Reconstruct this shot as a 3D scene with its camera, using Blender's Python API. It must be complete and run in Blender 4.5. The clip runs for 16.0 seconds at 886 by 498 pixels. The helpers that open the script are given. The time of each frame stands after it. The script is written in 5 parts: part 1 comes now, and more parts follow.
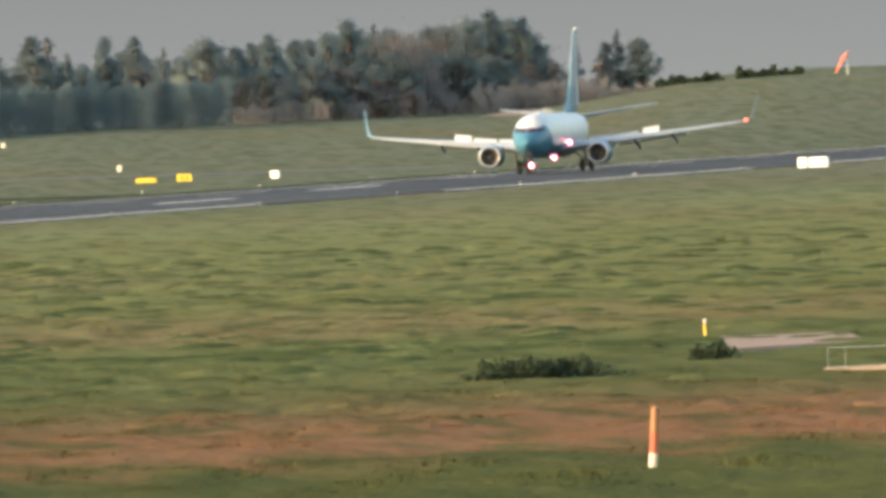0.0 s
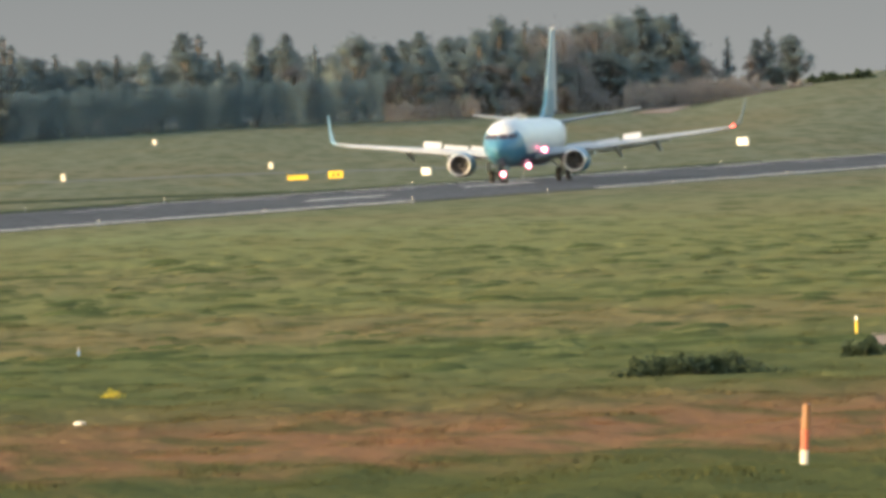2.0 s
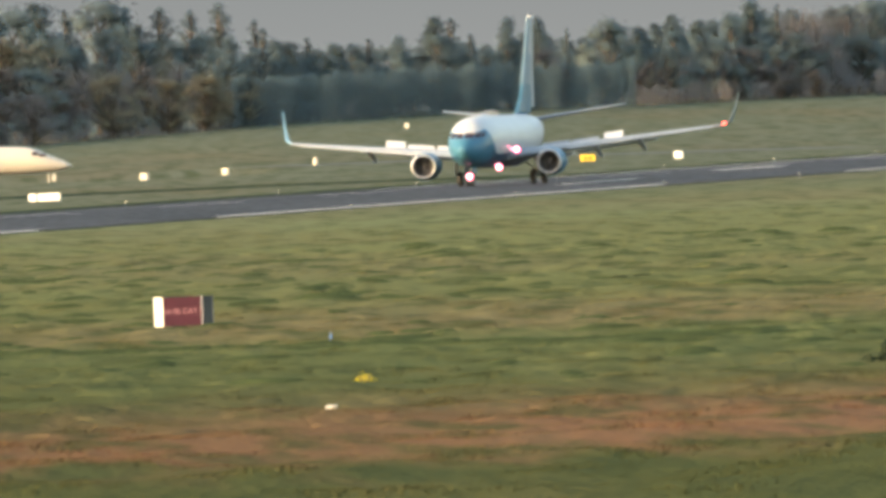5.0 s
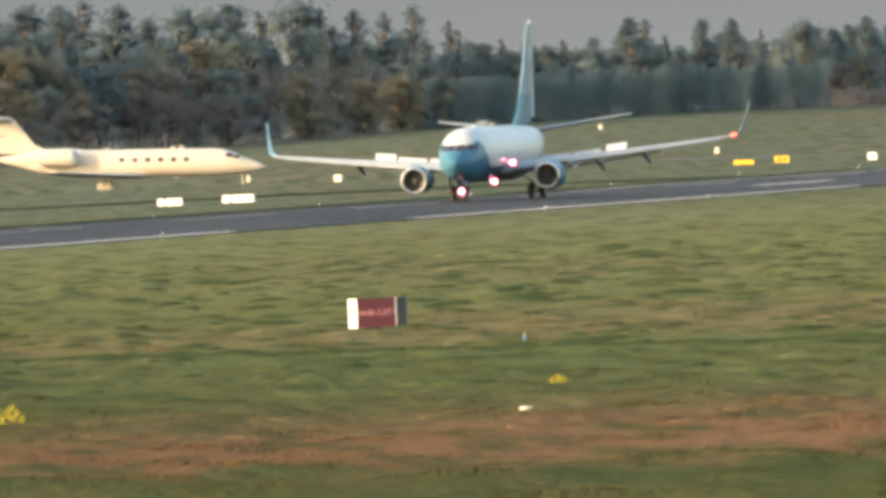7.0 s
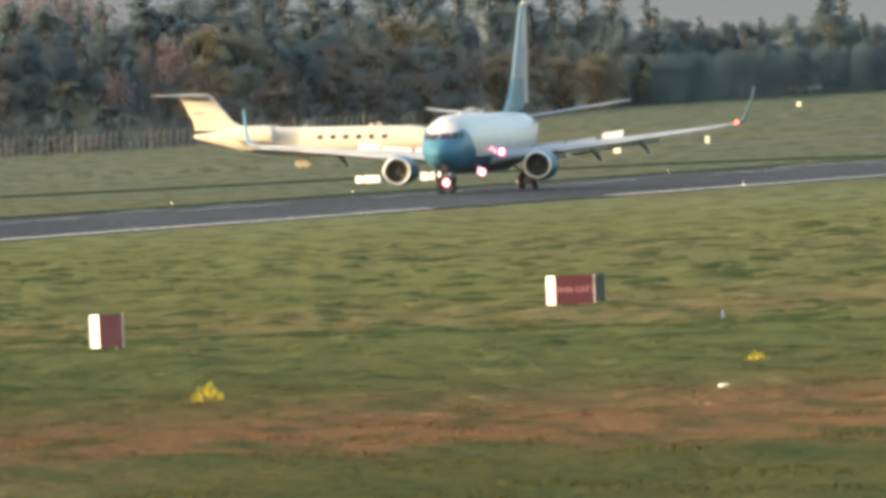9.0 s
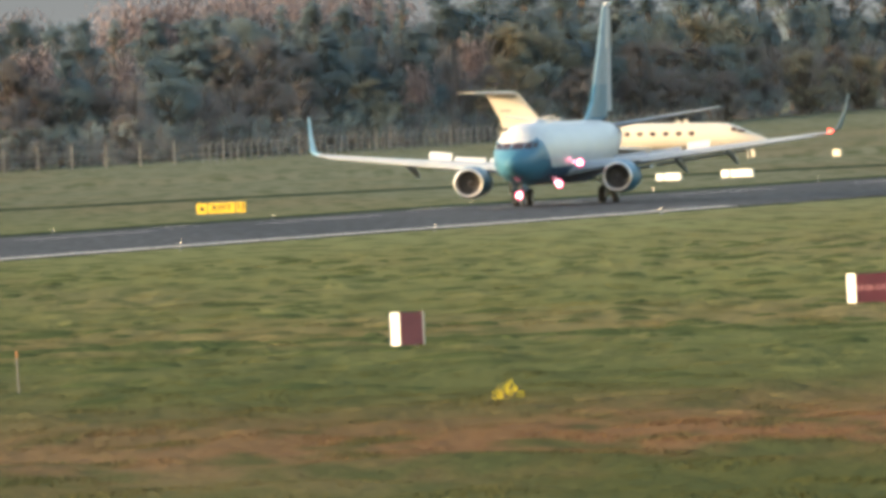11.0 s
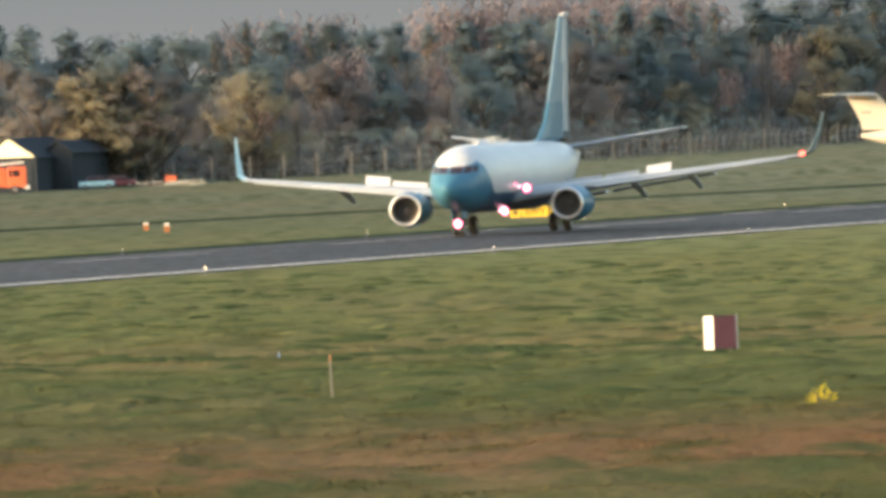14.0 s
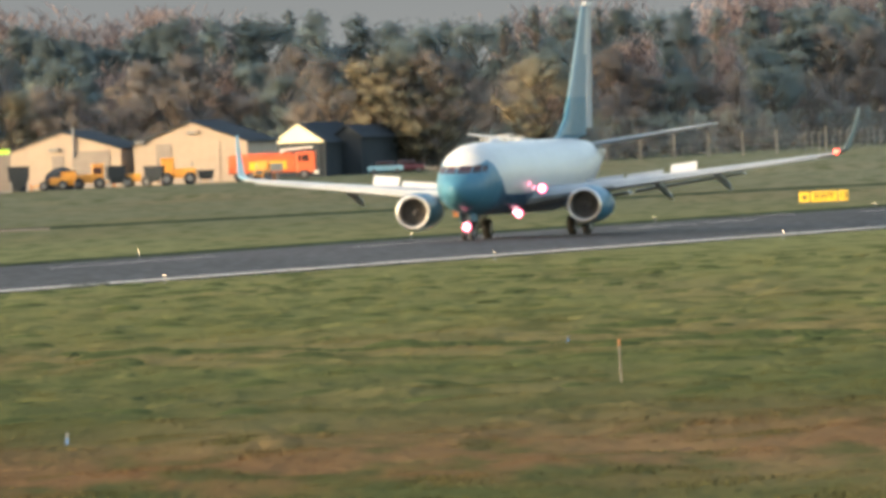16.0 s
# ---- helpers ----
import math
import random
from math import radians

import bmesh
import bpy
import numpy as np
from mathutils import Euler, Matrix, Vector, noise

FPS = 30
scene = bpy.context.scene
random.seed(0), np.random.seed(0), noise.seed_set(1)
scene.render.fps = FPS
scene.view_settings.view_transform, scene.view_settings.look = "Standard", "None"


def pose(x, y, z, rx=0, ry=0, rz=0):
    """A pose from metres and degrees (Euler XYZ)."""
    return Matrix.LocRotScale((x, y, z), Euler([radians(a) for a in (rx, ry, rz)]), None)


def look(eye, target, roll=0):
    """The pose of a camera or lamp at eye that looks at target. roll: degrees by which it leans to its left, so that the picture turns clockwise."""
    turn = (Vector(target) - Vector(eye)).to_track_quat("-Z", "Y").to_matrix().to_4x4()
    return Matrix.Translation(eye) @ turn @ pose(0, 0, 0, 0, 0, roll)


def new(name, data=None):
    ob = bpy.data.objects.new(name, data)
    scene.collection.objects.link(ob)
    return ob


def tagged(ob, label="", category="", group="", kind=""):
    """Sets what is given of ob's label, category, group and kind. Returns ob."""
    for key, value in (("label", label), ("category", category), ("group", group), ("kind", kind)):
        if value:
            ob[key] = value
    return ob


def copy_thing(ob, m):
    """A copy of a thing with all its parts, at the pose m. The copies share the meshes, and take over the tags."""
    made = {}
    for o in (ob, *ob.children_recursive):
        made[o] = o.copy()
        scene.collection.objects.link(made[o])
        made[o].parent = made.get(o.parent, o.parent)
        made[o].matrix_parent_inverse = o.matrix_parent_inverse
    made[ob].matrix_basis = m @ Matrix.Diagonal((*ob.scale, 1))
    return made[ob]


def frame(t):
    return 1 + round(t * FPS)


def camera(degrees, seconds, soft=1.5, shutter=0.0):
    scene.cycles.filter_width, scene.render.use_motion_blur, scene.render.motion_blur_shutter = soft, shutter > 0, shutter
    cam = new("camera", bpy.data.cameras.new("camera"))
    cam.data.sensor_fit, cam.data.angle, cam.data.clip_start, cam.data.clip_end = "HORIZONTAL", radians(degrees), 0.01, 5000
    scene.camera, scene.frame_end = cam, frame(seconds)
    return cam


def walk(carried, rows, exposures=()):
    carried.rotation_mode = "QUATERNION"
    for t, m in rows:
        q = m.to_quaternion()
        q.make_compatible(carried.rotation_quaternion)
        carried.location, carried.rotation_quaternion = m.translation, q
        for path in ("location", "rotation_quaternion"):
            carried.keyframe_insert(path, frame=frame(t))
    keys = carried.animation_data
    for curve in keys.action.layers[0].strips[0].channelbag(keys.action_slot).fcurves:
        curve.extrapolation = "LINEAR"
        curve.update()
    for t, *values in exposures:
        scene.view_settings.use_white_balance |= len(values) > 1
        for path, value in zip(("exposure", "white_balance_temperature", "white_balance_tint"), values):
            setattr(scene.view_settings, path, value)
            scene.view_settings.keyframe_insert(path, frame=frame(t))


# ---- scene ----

# ------------------------------------------------------------------ camera
EYE = 6.08
# seconds, turn to the left of north, tilt; the tripod leans by a constant angle
PATH = [
    (0, -5.5238, -0.4532),
    (0.5, -5.4833, -0.4284),
    (1, -5.3169, -0.4395),
    (1.5, -5.1945, -0.4554),
    (2, -5.0317, -0.4411),
    (2.5, -4.9143, -0.4262),
    (3, -4.7499, -0.4172),
    (5.5, -4.0298, -0.4597),
    (6.0, -3.8191, -0.4397),
    (6.5, -3.6766, -0.4213),
    (7.0, -3.5810, -0.4253),
    (7.5, -3.4896, -0.4264),
    (8.0, -3.3178, -0.4319),
    (8.5, -3.1854, -0.4496),
    (9.0, -2.9343, -0.4709),
    (9.5, -2.7239, -0.4629),
    (10.0, -2.4324, -0.4510),
    (12.5, -1.5356, -0.3993),
    (13.0, -1.3948, -0.3678),
    (13.5, -1.1634, -0.3586),
    (14.0, -0.9405, -0.3769),
    (14.5, -0.7009, -0.3758),
    (15.0, -0.4498, -0.3695),
    (15.5, -0.2223, -0.3789),
    (16.0, 0.0000, -0.3847),
]
LEAN = -2.582


def aim(pan, tilt):
    a, b = radians(pan), radians(tilt)
    return (-math.sin(a) * math.cos(b) * 100, math.cos(a) * math.cos(b) * 100, EYE + math.sin(b) * 100)


cam = camera(2.8796, 16.0, soft=4.1)
walk(cam, [(t, look((0, 0, EYE), aim(p, q), LEAN)) for t, p, q in PATH], [(0.0, 2.14, 6750, 12), (16.0, 2.14, 6750, 12)])

# ------------------------------------------------------------------ light
SUN_EL, SUN_AZ = radians(13), radians(244)      # low evening sun, behind the camera and to its left
world = bpy.data.worlds.new("evening")
scene.world = world
world.use_nodes = True
wn = world.node_tree
sky = wn.nodes.new("ShaderNodeTexSky")
sky.sky_type, sky.sun_disc = "NISHITA", False
sky.sun_elevation, sky.sun_rotation = SUN_EL, SUN_AZ
sky.air_density, sky.dust_density = 1.2, 2.5
wn.links.new(sky.outputs["Color"], wn.nodes["Background"].inputs["Color"])
wn.nodes["Background"].inputs["Strength"].default_value = 0.15
lamp = bpy.data.lights.new("sun", "SUN")
lamp.energy, lamp.angle, lamp.color = 1.25, radians(2.0), (1.0, 0.82, 0.60)
sun = new("sun", lamp)
to_sun = Vector((math.sin(SUN_AZ) * math.cos(SUN_EL), math.cos(SUN_AZ) * math.cos(SUN_EL), math.sin(SUN_EL)))
sun.matrix_world = look(to_sun * 500, (0, 0, 0))

# ------------------------------------------------------------------ materials


def shader(name):
    m = bpy.data.materials.new(name)
    m.use_nodes = True
    return m, m.node_tree, m.node_tree.nodes["Principled BSDF"]


def noise_node(nt, scale, detail=4.0, stretch=None, source="Object"):
    tc = nt.nodes.new("ShaderNodeTexCoord")
    n = nt.nodes.new("ShaderNodeTexNoise")
    n.inputs["Scale"].default_value, n.inputs["Detail"].default_value = scale, detail
    out = tc.outputs[source]
    if stretch:
        mp = nt.nodes.new("ShaderNodeMapping")
        mp.inputs["Scale"].default_value = stretch
        nt.links.new(out, mp.inputs["Vector"])
        out = mp.outputs["Vector"]
    nt.links.new(out, n.inputs["Vector"])
    return n.outputs["Fac"]


def blend(nt, fac, a, b):
    mx = nt.nodes.new("ShaderNodeMix")
    mx.data_type = "RGBA"
    for value, slot in ((fac, 0), (a, 6), (b, 7)):
        if isinstance(value, bpy.types.NodeSocket):
            nt.links.new(value, mx.inputs[slot])
        else:
            mx.inputs[slot].default_value = (*value, 1) if isinstance(value, tuple) else value
    return mx.outputs[2]


def remap(nt, value, a, b, c=0.0, d=1.0):
    r = nt.nodes.new("ShaderNodeMapRange")
    nt.links.new(value, r.inputs[0])
    for i, v in enumerate((a, b, c, d)):
        r.inputs[i + 1].default_value = v
    return r.outputs[0]


def surface(name, c1, c2, scale=3.0, rough=0.6, metal=0.0, bump=0.0, fine=40.0, stretch=None, coat=0.0, worn=0.5, spec=0.5):
    """Two colours mixed at a coarse and a fine scale, with uneven gloss and relief."""
    m, nt, p = shader(name)
    coarse = remap(nt, noise_node(nt, scale, 4, stretch), 0.35, 0.65)
    grain = noise_node(nt, fine, 3, stretch)
    first = blend(nt, coarse, c1, c2)
    dark = tuple(v * 0.82 for v in c2)
    nt.links.new(blend(nt, remap(nt, grain, 0.45, 0.75, 0.0, worn), first, dark), p.inputs["Base Color"])
    nt.links.new(remap(nt, grain, 0.3, 0.7, rough * 0.85, min(rough * 1.15, 1)), p.inputs["Roughness"])
    p.inputs["Metallic"].default_value = metal
    p.inputs["Coat Weight"].default_value = coat
    p.inputs["Specular IOR Level"].default_value = spec
    if bump:
        b = nt.nodes.new("ShaderNodeBump")
        b.inputs["Strength"].default_value, b.inputs["Distance"].default_value = bump, 0.05
        nt.links.new(grain, b.inputs["Height"])
        nt.links.new(b.outputs["Normal"], p.inputs["Normal"])
    return m


def glow(name, colour, strength):
    m, nt, p = shader(name)
    p.inputs["Base Color"].default_value = (*colour, 1)
    p.inputs["Emission Color"].default_value = (*colour, 1)
    p.inputs["Emission Strength"].default_value = strength
    return m


def foliage(name, c1, c2, vary=0.4, gaps=0.0):
    """Leaves: each clump takes its own shade between two colours, some light passes through; gaps: how open a spray of leaves is."""
    m, nt, p = shader(name)
    g = nt.nodes.new("ShaderNodeNewGeometry")
    oi = nt.nodes.new("ShaderNodeObjectInfo")
    c = blend(nt, g.outputs["Random Per Island"], c1, c2)
    h = nt.nodes.new("ShaderNodeHueSaturation")
    nt.links.new(c, h.inputs["Color"])
    nt.links.new(remap(nt, oi.outputs["Random"], 0, 1, 1 - vary * 0.5, 1 + vary * 0.5), h.inputs["Value"])
    nt.links.new(h.outputs["Color"], p.inputs["Base Color"])
    p.inputs["Roughness"].default_value = 0.75
    p.inputs["Specular IOR Level"].default_value = 0.05
    tr = nt.nodes.new("ShaderNodeBsdfTranslucent")
    nt.links.new(h.outputs["Color"], tr.inputs["Color"])
    mix = nt.nodes.new("ShaderNodeMixShader")
    mix.inputs[0].default_value = 0.3
    nt.links.new(p.outputs["BSDF"], mix.inputs[1])
    nt.links.new(tr.outputs["BSDF"], mix.inputs[2])
    out = mix
    if gaps:
        out = nt.nodes.new("ShaderNodeMixShader")
        out.inputs[0].default_value = gaps
        nt.links.new(mix.outputs[0], out.inputs[1])
        nt.links.new(nt.nodes.new("ShaderNodeBsdfTransparent").outputs[0], out.inputs[2])
    nt.links.new(out.outputs[0], nt.nodes["Material Output"].inputs["Surface"])
    return m


def grass_colour(nt, blades):
    """Green sward with dry russet bands that lie across the airfield."""
    g = nt.nodes.new("ShaderNodeNewGeometry")
    sep = nt.nodes.new("ShaderNodeSeparateXYZ")
    nt.links.new(g.outputs["Position"], sep.inputs[0])
    def field(scale, stretch, detail=4):
        mp = nt.nodes.new("ShaderNodeMapping")
        mp.inputs["Scale"].default_value = stretch
        nt.links.new(g.outputs["Position"], mp.inputs["Vector"])
        n = nt.nodes.new("ShaderNodeTexNoise")
        n.inputs["Scale"].default_value, n.inputs["Detail"].default_value = scale, detail
        nt.links.new(mp.outputs["Vector"], n.inputs["Vector"])
        return n.outputs["Fac"]
    wide = field(1.0, (0.10, 0.018, 0.1))
    patch = field(1.0, (0.55, 0.075, 0.3))
    # distance from the terrace, shifted a little so that the bands have ragged edges
    shift = nt.nodes.new("ShaderNodeMath")
    shift.operation = "MULTIPLY_ADD"
    nt.links.new(patch, shift.inputs[0])
    shift.inputs[1].default_value = 60.0
    nt.links.new(sep.outputs["Y"], shift.inputs[2])
    ramp = nt.nodes.new("ShaderNodeValToRGB")
    nt.links.new(remap(nt, shift.outputs[0], 250, 1450), ramp.inputs[0])
    # The last stops, beyond the runway, are greyed: haze is put into the colour.
    stops = ((0.0, (0.050, 0.057, 0.016)), (0.076, (0.056, 0.063, 0.018)), (0.088, (0.076, 0.064, 0.022)),
             (0.105, (0.142, 0.066, 0.026)), (0.122, (0.130, 0.066, 0.026)), (0.140, (0.090, 0.070, 0.026)), (0.160, (0.068, 0.076, 0.024)),
             (0.225, (0.077, 0.089, 0.027)), (0.255, (0.115, 0.094, 0.034)), (0.280, (0.112, 0.098, 0.035)), (0.315, (0.094, 0.101, 0.031)),
             (0.52, (0.109, 0.115, 0.039)), (0.7, (0.118, 0.128, 0.052)), (0.85, (0.096, 0.102, 0.052)), (1.0, (0.098, 0.104, 0.064)))
    e = ramp.color_ramp.elements
    e[0].position, e[0].color = stops[0][0], (*stops[0][1], 1)
    e[1].position, e[1].color = stops[-1][0], (*stops[-1][1], 1)
    for at, col in stops[1:-1]:
        k = e.new(at)
        k.color = (*col, 1)
    # Near left side greener and dimmed: corner vignetting is painted into the colour.
    dim_side = nt.nodes.new("ShaderNodeMath")
    dim_side.operation = "MULTIPLY"
    nt.links.new(remap(nt, sep.outputs["X"], 4, 34, 0.42, 0.0), dim_side.inputs[0])
    nt.links.new(remap(nt, sep.outputs["Y"], 360, 560, 1.0, 0.45), dim_side.inputs[1])
    c0 = blend(nt, dim_side.outputs[0], ramp.outputs[0], (0.040, 0.040, 0.013))
    c0 = blend(nt, remap(nt, field(1.0, (0.03, 0.0042, 0.1), 3), 0.50, 0.66, 0.0, 0.35), c0, (0.120, 0.088, 0.044))
    c = blend(nt, remap(nt, wide, 0.52, 0.72, 0.0, 0.35), c0, (0.120, 0.094, 0.036))
    # Dark streaks put the shade of hollows between hummocks into the colour.
    c = blend(nt, remap(nt, patch, 0.36, 0.53, 0.72, 0.0), c, (0.042, 0.052, 0.018))
    h = nt.nodes.new("ShaderNodeHueSaturation")
    nt.links.new(c, h.inputs["Color"])
    # Saturation is cut to put a little haze into the whole field.
    h.inputs["Saturation"].default_value, h.inputs["Value"].default_value = 0.86, 1.14
    c = h.outputs["Color"]
    if blades:
        nt.links.new(remap(nt, g.outputs["Random Per Island"], 0, 1, 0.98, 1.16), h.inputs["Value"])
        nt.links.new(remap(nt, g.outputs["Random Per Island"], 0, 1, 0.485, 0.515), h.inputs["Hue"])
    return c


def grass_material(name, blades=False):
    m, nt, p = shader(name)
    nt.links.new(grass_colour(nt, blades), p.inputs["Base Color"])
    p.inputs["Roughness"].default_value = 0.9
    p.inputs["Specular IOR Level"].default_value = 0.0
    if blades:
        # soft shading: thin blades pass light on, so their facing counts less
        g = nt.nodes.new("ShaderNodeNewGeometry")
        v = nt.nodes.new("ShaderNodeVectorMath")
        v.operation = "MULTIPLY_ADD"
        nt.links.new(g.outputs["Normal"], v.inputs[0])
        v.inputs[1].default_value, v.inputs[2].default_value = (0.5, 0.5, 0.5), (0, 0, 0.8)
        w = nt.nodes.new("ShaderNodeVectorMath")
        w.operation = "NORMALIZE"
        nt.links.new(v.outputs[0], w.inputs[0])
        nt.links.new(w.outputs[0], p.inputs["Normal"])
    else:
        n = noise_node(nt, 1.0, 6, (1.6, 0.5, 1.0))
        b = nt.nodes.new("ShaderNodeBump")
        b.inputs["Strength"].default_value, b.inputs["Distance"].default_value = 0.7, 0.25
        nt.links.new(n, b.inputs["Height"])
        nt.links.new(b.outputs["Normal"], p.inputs["Normal"])
    return m


GRASS = grass_material("grass_ground")
BLADES = grass_material("grass_blades", True)
ASPHALT = surface("runway_asphalt", (0.026, 0.024, 0.025), (0.045, 0.041, 0.041), 0.06, 0.75, fine=1.4, stretch=(1.0, 0.12, 1.0), bump=0.1, spec=0.05)
PAINT = surface("worn_white_paint", (0.60, 0.54, 0.46), (0.70, 0.63, 0.54), 0.5, 0.7, fine=3.0, worn=0.25)
CONCRETE = surface("pale_concrete", (0.22, 0.165, 0.13), (0.28, 0.21, 0.165), 0.5, 0.85, fine=6.0, bump=0.2, spec=0.0)
WHITE = surface("aircraft_white", (0.385, 0.39, 0.385), (0.42, 0.425, 0.42), 0.25, 0.45, fine=3.0, coat=0.06, worn=0.12, spec=0.15)
BLUE = surface("aircraft_light_blue", (0.040, 0.128, 0.190), (0.046, 0.140, 0.205), 0.4, 0.42, fine=3.0, coat=0.06, worn=0.12, spec=0.15)
BLUE_SHADED = surface("aircraft_shaded_blue", (0.028, 0.070, 0.120), (0.032, 0.078, 0.130), 0.4, 0.30, fine=3.0, coat=0.06, worn=0.12, spec=0.15)
CREAM = surface("cream_white_paint", (0.42, 0.385, 0.315), (0.45, 0.415, 0.34), 0.3, 0.32, fine=3.0, coat=0.06, worn=0.12, spec=0.15)
WING_GREY = surface("wing_grey", (0.235, 0.26, 0.28), (0.28, 0.305, 0.32), 0.4, 0.4, fine=3.0, worn=0.12, spec=0.08)
FIN_BLUE = surface("fin_pale_blue", (0.12, 0.19, 0.24), (0.14, 0.215, 0.265), 0.4, 0.35, fine=3.0, worn=0.12, spec=0.08)
WINGLET = surface("winglet_pale_blue", (0.20, 0.36, 0.42), (0.24, 0.40, 0.46), 0.4, 0.35, fine=3.0, worn=0.12, spec=0.08)
# Port winglet only: its shade and haze are painted into a duller grey.
WINGLET_SHADED = surface("winglet_shaded_grey", (0.125, 0.165, 0.172), (0.145, 0.185, 0.190), 0.4, 0.5, fine=3.0, worn=0.12, spec=0.08)
METAL = surface("polished_metal", (0.46, 0.46, 0.46), (0.54, 0.54, 0.54), 1.0, 0.38, metal=1.0, fine=6.0)
DARK_METAL = surface("fan_metal", (0.085, 0.080, 0.080), (0.11, 0.105, 0.10), 2.0, 0.5, metal=0.2, fine=9.0)
RUBBER = surface("tyre_rubber", (0.018, 0.018, 0.019), (0.030, 0.030, 0.030), 3.0, 0.85, fine=20.0)
GLASS = surface("cockpit_glass", (0.030, 0.018, 0.020), (0.048, 0.028, 0.030), 1.0, 0.12, fine=3.0, spec=0.25)
SIGN_RED = surface("sign_red", (0.066, 0.011, 0.019), (0.082, 0.014, 0.023), 2.0, 0.5, fine=12.0)
# Lighter copy of the sign red: sunlight on the front is painted in.
SIGN_LIT_RED = surface("sign_lit_red", (0.165, 0.036, 0.040), (0.20, 0.048, 0.050), 2.0, 0.6, fine=12.0)
SIGN_DULL = surface("sign_dull_white", (0.44, 0.40, 0.31), (0.52, 0.47, 0.37), 2.0, 0.6, fine=12.0)
SIGN_FADED = surface("faded_letters", (0.33, 0.14, 0.15), (0.38, 0.18, 0.18), 2.0, 0.6, fine=12.0)
SIGN_WHITE = surface("sign_white", (0.62, 0.60, 0.53), (0.68, 0.66, 0.59), 2.0, 0.5, fine=12.0)
SIGN_YELLOW = surface("sign_yellow", (0.64, 0.41, 0.020), (0.70, 0.46, 0.030), 2.0, 0.5, fine=12.0)
SIGN_BLACK = surface("sign_black", (0.020, 0.020, 0.020), (0.035, 0.033, 0.03), 2.0, 0.5, fine=12.0)
FRAME_GREY = surface("frame_grey", (0.10, 0.11, 0.12), (0.15, 0.15, 0.15), 2.0, 0.55, fine=12.0)
ORANGE = surface("orange_paint", (0.25, 0.085, 0.024), (0.31, 0.115, 0.030), 2.0, 0.5, fine=12.0)
RED_ORANGE = surface("fire_orange", (0.60, 0.105, 0.036), (0.66, 0.13, 0.045), 0.5, 0.4, fine=5.0)
PLOUGH_YELLOW = surface("machine_yellow", (0.54, 0.24, 0.030), (0.44, 0.18, 0.025), 0.7, 0.5, fine=5.0)
SHED_WALL = surface("shed_cream_cladding", (0.235, 0.187, 0.145), (0.262, 0.210, 0.163), 0.15, 0.7, fine=1.0)
SHED_YELLOW = surface("shed_bright_cladding", (0.70, 0.62, 0.40), (0.74, 0.66, 0.44), 0.15, 0.7, fine=1.0)
SHED_ROOF = surface("shed_dark_roof", (0.026, 0.032, 0.038), (0.036, 0.042, 0.048), 0.2, 0.95, fine=2.0, spec=0.05)
SHED_TEAL = surface("shed_teal_roof", (0.10, 0.20, 0.22), (0.13, 0.24, 0.26), 0.2, 0.6, fine=2.0)
SHED_DOOR = surface("shed_grey_door", (0.13, 0.112, 0.10), (0.16, 0.14, 0.125), 0.3, 0.7, fine=2.0)
LIME = surface("lime_paint", (0.35, 0.62, 0.06), (0.40, 0.68, 0.08), 0.5, 0.5, fine=5.0)
POST_PALE = surface("pale_concrete_post", (0.095, 0.094, 0.086), (0.125, 0.120, 0.108), 1.0, 0.8, fine=6.0)
POST_RED = surface("post_faded_red", (0.34, 0.075, 0.032), (0.28, 0.070, 0.030), 2.0, 0.6, fine=12.0)
POST_OCHRE = surface("post_ochre", (0.22, 0.095, 0.028), (0.17, 0.080, 0.026), 2.0, 0.6, fine=12.0)
BARK = surface("bark", (0.060, 0.048, 0.038), (0.095, 0.075, 0.058), 1.0, 0.9, fine=6.0)
STAKE_BLUE = surface("blue_stake", (0.06, 0.15, 0.32), (0.08, 0.18, 0.36), 3.0, 0.6, fine=20.0)
FLOWER = foliage("gorse_yellow", (0.62, 0.46, 0.02), (0.80, 0.66, 0.03), 0.2)
# Woods leaf colours are paled and blued: distance haze is painted into them.
LEAF_HAZED = foliage("hazed_conifer", (0.164, 0.216, 0.218), (0.180, 0.232, 0.230), gaps=0.6)
LEAF_GREEN = foliage("hazed_green_leaves", (0.176, 0.218, 0.202), (0.192, 0.232, 0.212), gaps=0.6)
LEAF_OLIVE = foliage("olive_leaves", (0.275, 0.242, 0.160), (0.300, 0.262, 0.172), gaps=0.5)
LEAF_TAN = foliage("autumn_leaves", (0.234, 0.208, 0.182), (0.252, 0.222, 0.192), gaps=0.55)
LEAF_ROSE = foliage("bare_rosy_twigs", (.290, .215, .186), (.330, .242, .208), gaps=0.2)
LEAF_BRAMBLE = foliage("dark_scrub", (0.034, 0.050, 0.028), (0.050, 0.066, 0.036), 0.3)
# Hedge leaves are greyed and blued by painted haze too.
LEAF_HEDGE = foliage("hazed_hedge_leaves", (0.094, 0.132, 0.140), (0.104, 0.144, 0.150), 0.2, gaps=0.6)
# Dark grass: the shaded sides of tussocks are put into its colour.
TUSSOCK_SHADE = surface("shaded_tussocks", (0.040, 0.053, 0.022), (0.054, 0.067, 0.027), 0.4, 0.95, fine=6.0, bump=0.6, spec=0.0)
LAMP_HALO = glow("landing_lamp_halo", (1.0, 0.12, 0.25), 1.1)
LAMP_CORE = glow("landing_lamp_core", (1.0, 0.74, 0.80), 2.5)
LAMP_WARM = glow("edge_lamp", (1.0, 0.72, 0.42), 4.0)
LAMP_RED = glow("red_lamp", (1.0, 0.08, 0.05), 2.7)

